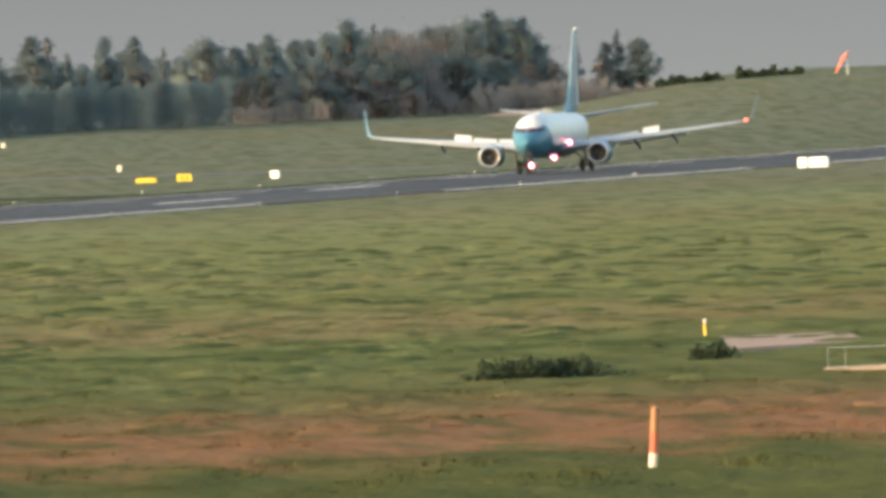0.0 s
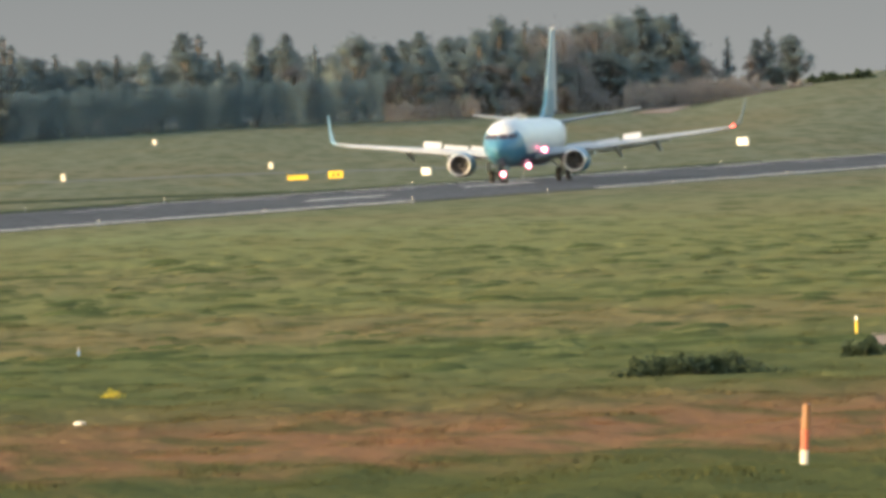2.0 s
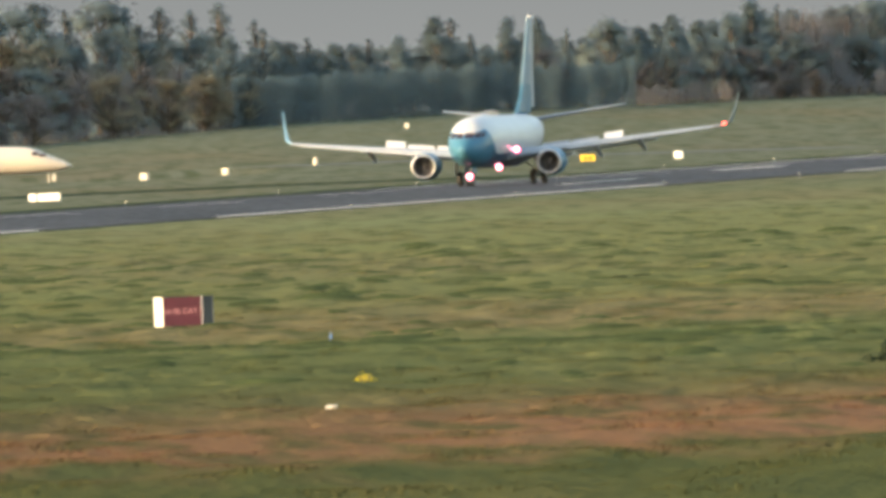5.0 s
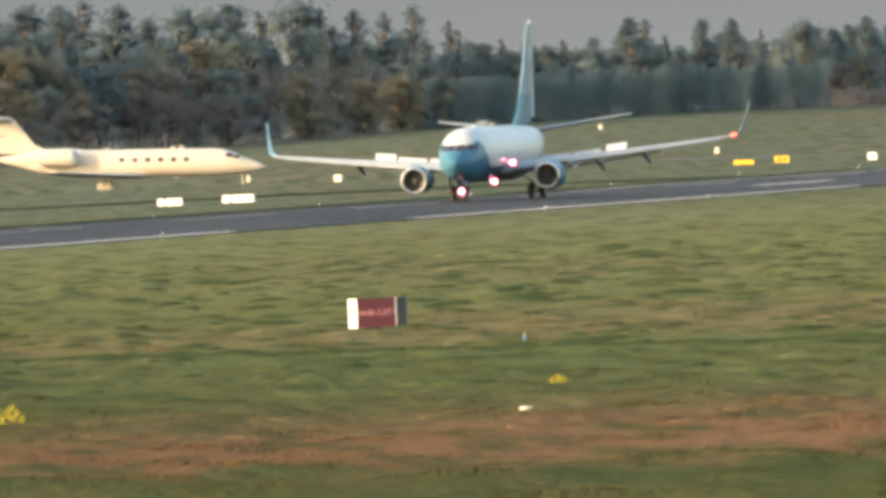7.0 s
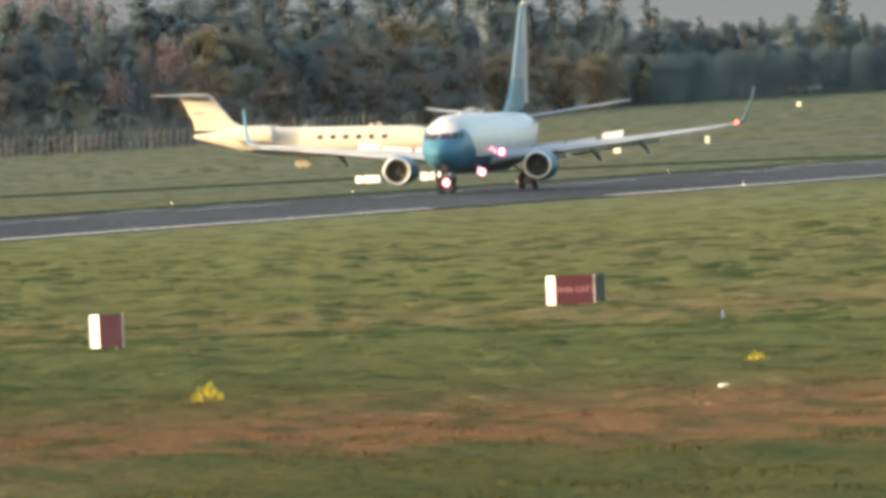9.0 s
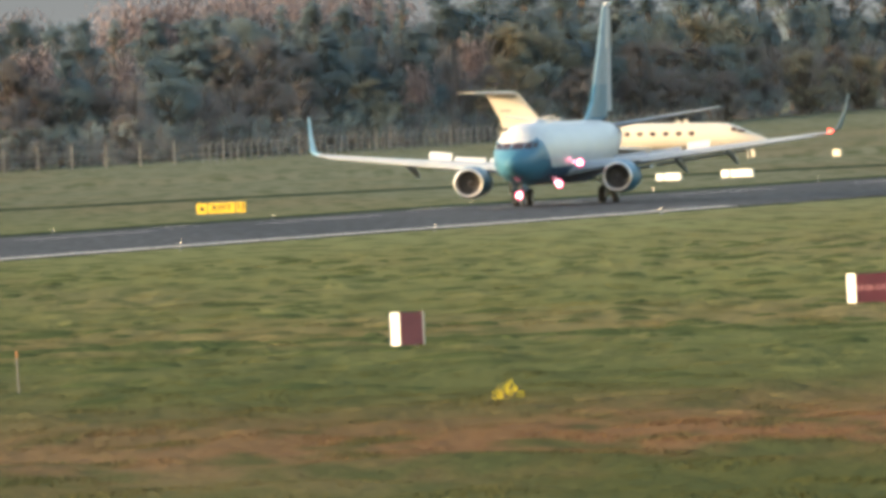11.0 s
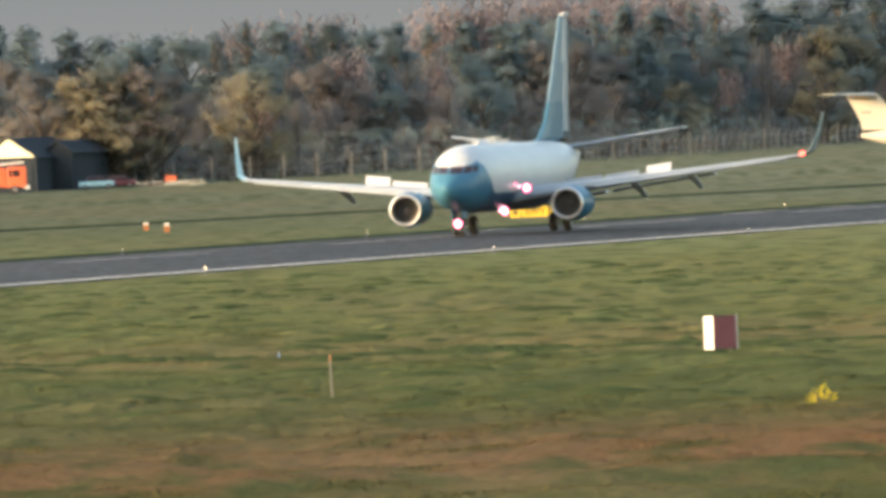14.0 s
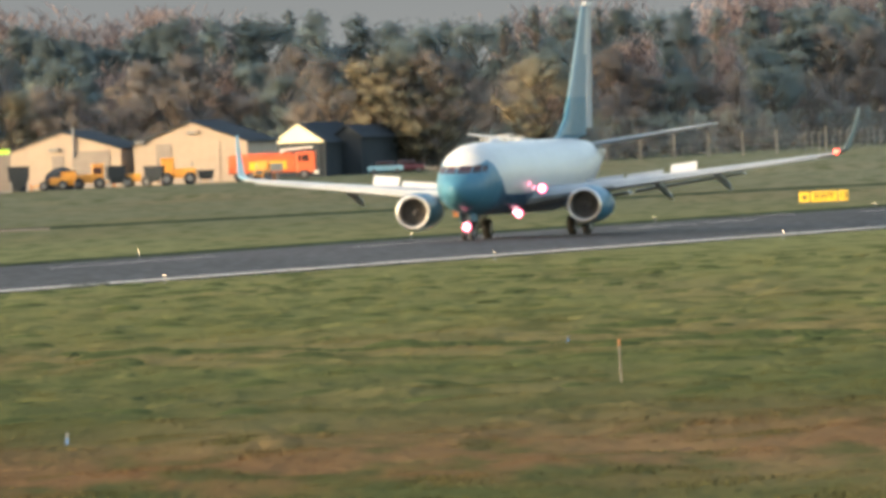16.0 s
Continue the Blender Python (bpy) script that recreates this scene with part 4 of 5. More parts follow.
def build_grass():
    """Tufts of grass over the near field, thinning with distance."""
    rs = np.random.RandomState(11)
    pos, hh = [], []
    for r0, r1, per, h0, h1 in ((255, 420, 7.5, .04, .09), (420, 640, 4.0, .04, .09), (640, 1000, .7, .05, .11)):
        area = .5 * radians(10.4) * (r1 * r1 - r0 * r0)
        n = int(area * per)
        r = np.sqrt(rs.uniform(r0 * r0, r1 * r1, n))
        a = np.radians(rs.uniform(-2.2, 8.2, n))
        x, y = r * np.sin(a), r * np.cos(a)
        off = -(x - RX) * UY + (y - RY) * UX
        keep = off < -22
        x, y = x[keep], y[keep]
        # taller growth gathers in clumps
        clump = np.sin(x * .9 + np.sin(y * .11) * 2) * np.sin(y * .21 + np.sin(x * .35) * 2)
        h = rs.uniform(h0, h1, len(x)) * (.75 + .6 * np.clip(clump, 0, 1))
        pos.append(np.stack([x, y], 1))
        hh.append(h)
    pos, hh = np.concatenate(pos), np.concatenate(hh)
    n = len(pos)
    z = np.array([ground_z(float(x), float(y)) + grass_bumps(float(x), float(y)) for x, y in pos]) - .03
    base = np.column_stack([pos, z])
    blades = 5
    verts = np.empty((n, blades, 3, 3))
    for k in range(blades):
        w = rs.uniform(.5, 1.3, n) * hh * .30
        lean = rs.normal(0, .45, (n, 2)) * hh[:, None]
        jit = rs.normal(0, .11, (n, 2))
        turn = rs.uniform(-.9, .9, n)
        side = np.column_stack([np.cos(turn) * w, np.sin(turn) * w, np.zeros(n)])
        b = base.copy()
        b[:, :2] += jit
        verts[:, k, 0] = b - side
        verts[:, k, 1] = b + side
        verts[:, k, 2] = b + np.column_stack([lean, hh * rs.uniform(.7, 1.2, n)])
    m = n * blades
    me = bpy.data.meshes.new("grass_tufts")
    me.vertices.add(3 * m)
    me.vertices.foreach_set("co", verts.reshape(-1))
    me.loops.add(3 * m)
    me.loops.foreach_set("vertex_index", np.arange(3 * m))
    me.polygons.add(m)
    me.polygons.foreach_set("loop_start", np.arange(0, 3 * m, 3))
    me.update(calc_edges=True)
    me.materials.append(BLADES)
    tagged(new("grass_tufts", me), "rough uncut grass in green and russet tufts", "grass", kind="stuff")


build_grass()



def build_tussocks():
    """Low soft tussocks, scattered and along a rut that crosses the field; the dark ones carry painted shade."""
    rs = np.random.RandomState(17)
    def tussock(verts, faces, x, y, w, d, h):
        n, base, ph = 9, len(verts), rs.uniform(0, 6.28, 2)
        for k, rise in ((1.0, -.06), (.78, .42), (.45, .85)):
            for j in range(n):
                a = 2 * math.pi * j / n
                q = k * (1 + .22 * math.sin(2 * a + ph[0]) + .14 * math.sin(3 * a + ph[1])) * rs.uniform(.88, 1.12)
                px, py = x + math.cos(a) * w * q / 2, y + math.sin(a) * d * q / 2
                verts.append((px, py, ground_z(px, py) + grass_bumps(px, py) + h * rise * rs.uniform(.8, 1.2)))
        verts.append((x, y, ground_z(x, y) + grass_bumps(x, y) + h))
        for i in range(2):
            for j in range(n):
                k = (j + 1) % n
                faces.append((base + i * n + j, base + i * n + k, base + (i + 1) * n + k, base + (i + 1) * n + j))
        for j in range(n):
            faces.append((base + 2 * n + j, base + 2 * n + (j + 1) % n, base + 3 * n))
    dark_v, dark_f, pale_v, pale_f = [], [], [], []
    for i in range(760):
        t = rs.uniform(0, 1)
        tussock(dark_v, dark_f, -12 + 76 * t, 545 - 92 * t + rs.normal(0, 1.5), rs.uniform(.5, 1.8), rs.uniform(1.2, 3), rs.uniform(.05, .10))
    for i in range(3600):
        r, a = math.sqrt(rs.uniform((415 if i % 4 == 0 else 360) ** 2, 840 ** 2)), radians(rs.uniform(-1.8, 7.6))
        big = rs.uniform(0, 1) ** 2.5
        v, f = (dark_v, dark_f) if i % 4 == 0 else (pale_v, pale_f)
        if 46 < r * math.sin(a) < 60 and 400 < r < 482:     # the bare slab and the rail stand clear
            continue
        tussock(v, f, r * math.sin(a), r * math.cos(a), .5 + 1.5 * big + rs.uniform(0, .4), rs.uniform(1, 4), (rs.uniform(.04, .08) + .09 * big) * (.9 if i % 4 == 0 else .65))
    ob = link("shaded_tussocks", dark_v, dark_f, TUSSOCK_SHADE, smooth=True)
    tagged(ob, "tussocks darkened for their shaded sides in the rough grass", "grass", kind="stuff")
    ob = link("grass_hummocks", pale_v, pale_f, GRASS, smooth=True)
    tagged(ob, "low soft hummocks of uncut grass", "grass", kind="stuff")


build_tussocks()

# ------------------------------------------------------------------ trees


def ball(level):
    bm = bmesh.new()
    bmesh.ops.create_icosphere(bm, subdivisions=level, radius=1.0)
    v, f = [tuple(p.co) for p in bm.verts], [[p.index for p in q.verts] for q in bm.faces]
    bm.free()
    return np.array(v), np.array(f)


BALL_V, BALL_F = ball(1)


def crown_mesh(name, centres, radii, squash, middle, cards, card, material, parent, seed):
    """A crown of many uneven leaf clumps, each fringed with loose leaves."""
    rs = np.random.RandomState(seed)
    verts, normals, faces, base = [], [], [], 0
    for c, r in zip(centres, radii):
        ph = rs.uniform(0, 6.28, 6)
        lump = 1 + .20 * np.sin(BALL_V[:, 0] * 4 + ph[0]) * np.sin(BALL_V[:, 1] * 5 + ph[1]) + .16 * np.sin(BALL_V[:, 2] * 6 + ph[2]) + rs.normal(0, .17, len(BALL_V))
        verts.append(np.asarray(c) + BALL_V * lump[:, None] * r * squash * .62)
        normals.append(BALL_V * .15)
        faces += (BALL_F + base).tolist()
        base += len(BALL_V)
    w = rs.choice(len(centres), cards, p=np.asarray(radii) ** 2 / (np.asarray(radii) ** 2).sum())
    d = rs.normal(size=(cards, 3))
    d /= np.linalg.norm(d, axis=1, keepdims=True)
    p = np.asarray(centres)[w] + d * np.asarray(radii)[w][:, None] * np.clip(rs.normal(.92, .30, (cards, 1)), .4, 1.8) * squash
    a, b = rs.normal(size=(2, cards, 3))
    a -= d * (a * d).sum(1, keepdims=True) * .6
    b -= d * (b * d).sum(1, keepdims=True) * .6
    a /= np.linalg.norm(a, axis=1, keepdims=True)
    b /= np.linalg.norm(b, axis=1, keepdims=True)
    sz = rs.uniform(.5, 1.2, (cards, 1)) * card
    quad = np.stack([p - a * sz, p - b * sz * .6, p + a * sz, p + b * sz * .6], 1)
    verts.append(quad.reshape(-1, 3))
    normals.append(np.repeat(d * .15, 4, axis=0))
    faces += (np.arange(4 * cards).reshape(-1, 4) + base).tolist()
    verts, normals = np.concatenate(verts), np.concatenate(normals)
    verts[:, 2] = np.maximum(verts[:, 2], .15)
    out = (verts - middle) * [1, 1, .8]
    normals += out / (np.linalg.norm(out, axis=1, keepdims=True) + 1e-9) * .75 + [0, 0, .6]     # leaves turn outwards and to the sky
    normals /= np.linalg.norm(normals, axis=1, keepdims=True) + 1e-9
    ob = link(name, verts.tolist(), faces, material, parent, smooth=True)
    ob.data.normals_split_custom_set_from_vertices(normals.tolist())
    return ob


def tree_mesh(kind, height, seed, material):
    """A tree with a tapered trunk, limbs and a crown of leaf clumps, 1 m per unit."""
    rs = np.random.RandomState(seed)
    top = empty("tree", pose(0, 0, 0), "tree", "tree")
    bm = bmesh.new()
    trunk_h = height * {"conifer": .95, "pine": .8, "round": .6, "bare": .85}[kind]
    r = height * .022 + .05
    rod(bm, (0, 0, -.5), (0, 0, trunk_h * .5), r, r * .7, 8)
    rod(bm, (0, 0, trunk_h * .5), (rs.normal(0, .2), rs.normal(0, .2), trunk_h), r * .7, r * .2, 8)
    cs, rad = [], []
    count = {"conifer": 44, "pine": 44, "round": 46, "bare": 18}[kind]
    for k in range(count):
        t = (k + rs.uniform(0, 1)) / count
        a = rs.uniform(0, 2 * math.pi)
        if kind == "conifer":
            rr = height * (.016 + .060 * (1 - t) ** .8) * rs.uniform(.8, 1.2)
            zc, out = height * (.08 + .89 * t), height * .19 * (1 - t) ** .8 * rs.uniform(.3, 1.1)
        elif kind == "pine":
            zc, out, rr = height * (.22 + .66 * t), height * .22 * (1.15 - t) * rs.uniform(.3, 1.1), height * rs.uniform(.045, .09) * (1.1 - .4 * t)
        elif kind == "round":
            zc, out, rr = height * (.16 + .68 * t), height * .30 * math.sin(math.pi * (.22 + .70 * t)) * rs.uniform(.4, 1.08), height * rs.uniform(.05, .09)
        else:
            zc, out, rr = height * (.25 + .62 * t), height * .13 * rs.uniform(.2, 1.2) * (1.2 - .5 * t), height * rs.uniform(.07, .12)
        c = (math.cos(a) * out, math.sin(a) * out, zc)
        cs.append(c)
        rad.append(rr)
        rod(bm, (0, 0, max(zc - out * .9 - rr, height * .08)), c, r * .35, r * .08, 6)
    part("trunk", bm, BARK, top)
    cs, rad = np.array(cs), np.array(rad)
    if kind == "bare":
        n = 3600
        w = rs.choice(count, n)
        d = rs.normal(size=(n, 3))
        d /= np.linalg.norm(d, axis=1, keepdims=True)
        pts = cs[w] + d * rad[w][:, None] * np.clip(rs.normal(.72, .36, (n, 1)), .1, 1.7) * (1, 1, 1.9)
        pts[:, 2] *= height / pts[:, 2].max()
        quads_mesh("crown", pts, rs.uniform(.10, .24, n) * height / 12, material, top, seed=seed, twigs=True, outward=(pts - [0, 0, height * .45]) * [.8, .8, .2] + [0, 0, height * .30])
        return top
    squash = np.array({"conifer": (1.15, 1.15, .85), "pine": (1.1, 1.1, .9), "round": (1.05, 1.05, .9)}[kind])
    tip = (cs[:, 2] + rad * squash[2] * 1.1).max()
    cs[:, 2] *= height / tip
    crown_mesh("crown", cs, rad, squash, np.array((0, 0, height * .4)), 3000, height * .027, material, top, seed)
    return top


PROTO = {}
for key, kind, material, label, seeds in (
        ("spruce", "conifer", LEAF_HAZED, "pointed spruce in hazed blue-grey at the edge of the woods", (21, 22, 23)),
        ("pine", "pine", LEAF_HAZED, "irregular pine in hazed blue-grey in the woods", (31, 32, 33)),
        ("green", "round", LEAF_GREEN, "hazed grey-green broad tree in the woods", (41, 42, 43)),
        ("olive", "round", LEAF_OLIVE, "rounded olive-yellow autumn tree", (51, 52)),
        ("tan", "round", LEAF_TAN, "rounded tree in brown autumn leaf", (61, 62)),
        ("rose", "bare", LEAF_ROSE, "tall nearly bare tree with rosy twigs", (71, 72)),
        ("bare", "bare", LEAF_TAN, "slender tree with sparse brown leaves", (81, 82))):
    for s in seeds:
        ob = tree_mesh(kind, 12.0, s, material)
        tagged(ob, label, "tree", "trees of the wood")
        PROTO.setdefault(key, []).append(ob)
used_first = set()
tree_rs = random.Random(5)


def plant(key, azimuth, back, top_px, width=1.0):
    """A tree whose tip stands at that angle over the eye's level (in 1/31196 rad), back metres behind the edge of the woods."""
    r = float(np.interp(azimuth, AZ, BACK)) + back
    x, y = r * math.sin(radians(azimuth)), r * math.cos(radians(azimuth))
    z = ground_z(x, y)
    h = max(EYE + top_px * r / 31196 - z, 1.5)
    src = tree_rs.choice(PROTO[key])
    s = h / 12.0
    m = Matrix.Translation((x, y, z - .1)) @ Matrix.Rotation(tree_rs.uniform(0, 6.28), 4, "Z")
    if src not in used_first:
        used_first.add(src)
        ob = src
        ob.matrix_basis = m
    else:
        ob = copy_thing(src, m)
    ob.scale = (s * width, s * width, s)


# skyline trees: kind, azimuth in degrees, height angle, back, width
for row in (("pine", 4.22, 166, 20, 1.2), ("spruce", 4.27, 160, 22, 1.3), ("spruce", 4.33, 132, 20, 1.2), ("pine", 4.38, 105, 20, 1.4), ("pine", 4.45, 160, 30, 1.0), ("pine", 4.55, 156, 30, 1), ("spruce", 4.645, 133, 20, .9), ("green", 4.77, 152, 25, 1.15), ("pine", 4.87, 132, 40, 1), ("pine", 4.99, 150, 30, 1.1),
            ("pine", 5.08, 138, 30, 1.2), ("pine", 5.18, 150, 35, 1.1), ("pine", 5.25, 172, 30, 1.15), ("spruce", 5.33, 158, 30, 1.2), ("bare", 5.40, 166, 20, 1.7), ("bare", 5.46, 150, 22, 1.7),
            ("bare", 5.55, 157, 20, 1.8), ("green", 5.63, 165, 30, 1.0), ("pine", 5.70, 176, 30, 1.4), ("pine", 5.78, 160, 30, 1.3), ("green", 5.84, 120, 25, 1), ("pine", 5.80, 160, 30, 1.3), ("green", 5.83, 136, 28, 1.2), ("spruce", 5.985, 116, 30, 1.0), ("green", 6.19, 116, 30, 1.3), ("pine", 6.08, 110, 30, 1.3), ("spruce", 6.12, 130, 30, 1.3), ("pine", 6.20, 112, 30, 1.2),
            ("tan", 5.92, 80, 20, 1.1), ("tan", 6.06, 82, 24, 1.0), ("tan", 4.57, 100, 14, 1.3), ("spruce", 3.66, 156, 40, 1.3), ("pine", 3.70, 138, 40, 1.3), ("pine", 3.75, 132, 40, 1.3), ("spruce", 3.80, 136, 40, 1.2), ("pine", 3.9, 122, 40, 1), ("spruce", 4.0, 130, 40, 1.2), ("pine", 4.1, 134, 40, 1.2),
            ("green", 5.0, 95, 10, 1.4), ("green", 5.12, 105, 10, 1.4), ("green", 5.2, 45, 2, 1.9), ("tan", 5.32, 50, 2, 1.8), ("bare", 5.5, 80, 4, 2.2), ("green", 5.6, 100, 8, 1.6), ("green", 5.72, 95, 8, 1.6), ("tan", 5.8, 60, 2, 1.8), ("tan", 5.45, 40, 0, 1.8), ("green", 5.4, 110, 12, 1.6),
            ("green", 5.66, 40, 0, 1.9), ("tan", 5.9, 40, 0, 1.8), ("tan", 5.36, 62, 2, 1.8)):
    plant(row[0], row[1], row[3], row[2], row[4])
# a closed row of broad trees behind the hedge and between the tall pines
FILL_AZ, FILL_PX = (3.62, 4.15, 4.22, 4.36, 4.5, 4.65, 4.8, 4.95, 5.1, 5.25, 5.38, 5.5, 5.7, 5.8, 5.88), (124, 118, 140, 104, 138, 112, 132, 128, 138, 150, 148, 144, 160, 142, 96)
k = 3.64
while k < 5.86:
    high = float(np.interp(k, FILL_AZ, FILL_PX))
    plant(tree_rs.choice(("green", "pine", "pine", "green")), k, 48 + tree_rs.uniform(-6, 6), high * tree_rs.uniform(.94, 1.06), tree_rs.uniform(1.3, 1.7))
    if k > 4.86:
        plant(tree_rs.choice(("green", "tan", "bare", "green")), k + .02, 14 + tree_rs.uniform(-4, 4), high * tree_rs.uniform(.55, .75), tree_rs.uniform(1.3, 1.7))
    k += .062
SKY_AZ = (-3, -1.44, -1.2, -1.07, -.88, -.65, -.34, .03, .32, .55, .9, 1.05, 1.38, 1.75, 1.9, 2.17, 2.48, 2.78, 3.33, 3.57, 3.7)
SKY_PX = (238, 244, 226, 196, 222, 216, 226, 216, 212, 218, 202, 210, 214, 212, 210, 226, 236, 224, 218, 208, 150)
k = -2.1
while k < 3.66:
    sky_px = float(np.interp(k, SKY_AZ, SKY_PX))
    dark = .85 if k > 1.9 else .55
    plant("spruce" if k > 2.3 and tree_rs.random() < .45 else tree_rs.choice(("pine", "pine", "green", "spruce")), k, 70 + tree_rs.uniform(-12, 12), sky_px * tree_rs.uniform(.90, 1.05), tree_rs.uniform(1.1, 1.6))
    if tree_rs.random() < .9:
        plant(tree_rs.choice(("bare", "pine", "bare", "tan", "green", "rose")) if k < 2.1 else tree_rs.choice(("pine", "green", "pine", "olive")), k + .03, 46 + tree_rs.uniform(-8, 8), sky_px * tree_rs.uniform(.62, .80), tree_rs.uniform(1.1, 1.4))
    plant(tree_rs.choice(("tan", "bare", "bare", "green", "tan", "olive", "rose")), k + .05, 26 + tree_rs.uniform(-6, 6), sky_px * tree_rs.uniform(.36, .55), tree_rs.uniform(1.2, 1.5))
    if k < 1.4 or tree_rs.random() < .7:
        plant(tree_rs.choice(("green", "tan", "bare", "bare", "tan")), k + .02, 12 + tree_rs.uniform(-3, 3), tree_rs.uniform(5, 45), tree_rs.uniform(1.3, 1.8))
    k += tree_rs.uniform(.07, .12)
for a, p in ((.96, 215), (1.02, 240), (1.09, 232), (1.17, 212), (1.24, 236), (1.31, 246), (1.39, 238), (1.47, 230), (1.56, 242), (1.64, 228), (1.72, 240), (1.8, 218),
             (.28, 205), (.36, 200), (.45, 208), (.52, 214), (.6, 206), (-.86, 236), (-.8, 228), (-.94, 232), (-1.2, 236), (-1.32, 244), (-1.42, 238), (-1.05, 215), (-.7, 215)):
    plant("rose", a, 120, p + 10, tree_rs.uniform(1.5, 2.0))
for a, p, w, key in ((3.16, 92, 1.5, "olive"), (3.34, 78, 1.5, "olive"), (3.46, 84, 1.6, "olive"), (3.58, 80, 1.5, "olive"), (2.72, 66, 1.5, "tan"), (2.62, 72, 1.4, "tan"), (2.9, 60, 1.4, "tan"), (2.2, 100, 1.4, "olive"), (2.42, 80, 1.4, "tan"),
                     (.35, 130, 1.5, "olive"), (-.1, 140, 1.5, "olive"), (-.2, 150, 1.3, "olive"), (.0, 150, 1.3, "tan"), (-.35, 150, 1.2, "tan")):
    plant(key, a, 5, p, w)


def leafy_bank(name, a0, a1, back, depth, px, material, label, count, size, seed):
    """A hedge or thicket along the edge of the woods."""
    rs = np.random.RandomState(seed)
    a = rs.uniform(a0, a1, count)
    d = rs.uniform(0, depth, count)
    pts = []
    for az, dd, u in zip(a, d, rs.uniform(0, 1, count)):
        r = float(np.interp(az, AZ, BACK)) + back + dd
        x, y = r * math.sin(radians(az)), r * math.cos(radians(az))
        z0 = ground_z(x, y)
        z1 = EYE + (px + 5 * math.sin(az * 60) + 4 * math.sin(az * 170)) * r / 31196
        pts.append((x, y, z0 + (z1 - z0) * u * (1 - .05 * dd)))
    ob = quads_mesh(name, pts, rs.uniform(.6, 1.3, count) * size, material, seed=seed, outward=np.tile([[0, -.7, .7]], (count, 1)))
    return tagged(ob, label, "hedge", kind="stuff")


leafy_bank("tall_hedge", 3.55, 4.86, 2, 3.0, 72, LEAF_HEDGE, "tall evergreen hedge in hazed blue-grey before the trees", 20000, .38, 91)
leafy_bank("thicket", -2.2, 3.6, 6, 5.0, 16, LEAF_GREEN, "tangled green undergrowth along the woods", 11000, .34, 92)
leafy_bank("thicket", -2.2, 3.6, 4, 3.0, -14, LEAF_TAN, "brown scrub along the foot of the woods", 8000, .32, 98)
leafy_bank("thicket", 4.86, 6.25, 0, 4.0, 22, LEAF_TAN, "brown scrub below the trees", 5000, .40, 93)
leafy_bank("thicket", 5.64, 6.08, -16, 6.0, 42, LEAF_TAN, "brown scrub on the bank beside the woods", 2600, .42, 99)
leafy_bank("thicket", -2.2, 3.6, 95, 8.0, 130, LEAF_HAZED, "dense hazed depth of the woods", 9000, .9, 94)
leafy_bank("thicket", 6.50, 6.72, 20, 3.0, 45, LEAF_BRAMBLE, "low dark scrub on the rise", 700, .40, 96)
leafy_bank("thicket", 6.24, 6.46, 20, 3.0, 38, LEAF_BRAMBLE, "low dark scrub on the rise", 600, .40, 97)
leafy_bank("thicket", 4.86, 5.86, 42, 6.0, 110, LEAF_HAZED, "dense hazed depth of the woods", 4000, .8, 95)

# ------------------------------------------------------------------ fence, sheds, vehicles


def build_fence():
    """Wire fence of bent-topped posts along the edge of the woods."""
    line = [(-6, 2005), (11.4, 2000), (37.9, 1975), (41, 1972), (52, 2040), (68.6, 2078), (86, 2120), (104, 2160)]
    top = empty("wire_fence", pose(0, 0, 0), "wire fence with pale bent-topped posts before the woods", "fence")
    def fence_post(bm, tall):
        box(bm, -.055, .055, -.055, .055, -.3, tall, .012)
        rod(bm, (0, 0, tall - .02), (.38, -.1, tall + .36), .048, .04, 6)
    shared = {}
    for key, tall in (("a", 2.1), ("b", 2.8)):
        bm = bmesh.new()
        if key == "a":
            fence_post(bm, tall)
        else:
            box(bm, -.10, .10, -.10, .10, -.3, tall, .02)
        ob = part("post", bm, POST_PALE, top)
        shared[key] = ob.data
        bpy.data.objects.remove(ob)
    pts = []
    for (xa, ya), (xb, yb) in zip(line, line[1:]):
        n = max(1, int(abs(xb - xa) / (.85 if xa >= 40 else 3.6)))
        pts += [(xa + (xb - xa) * i / n, ya + (yb - ya) * i / n) for i in range(n)]
    for i, (x, y) in enumerate(pts):
        ob = new("post", shared["b" if i % 11 == 4 or x < 40 else "a"])
        ob.parent = top
        ob.matrix_local = pose(x, y, ground_z(x, y), 0, 0, 0)
    for h in (.5, 1.1, 1.7, 2.05):
        bm = bmesh.new()
        for (xa, ya), (xb, yb) in zip(pts, pts[1:]):
            rod(bm, (xa, ya, ground_z(xa, ya) + h), (xb, yb, ground_z(xb, yb) + h), .012, n=4)
        part("wire", bm, FRAME_GREY, top)


build_fence()


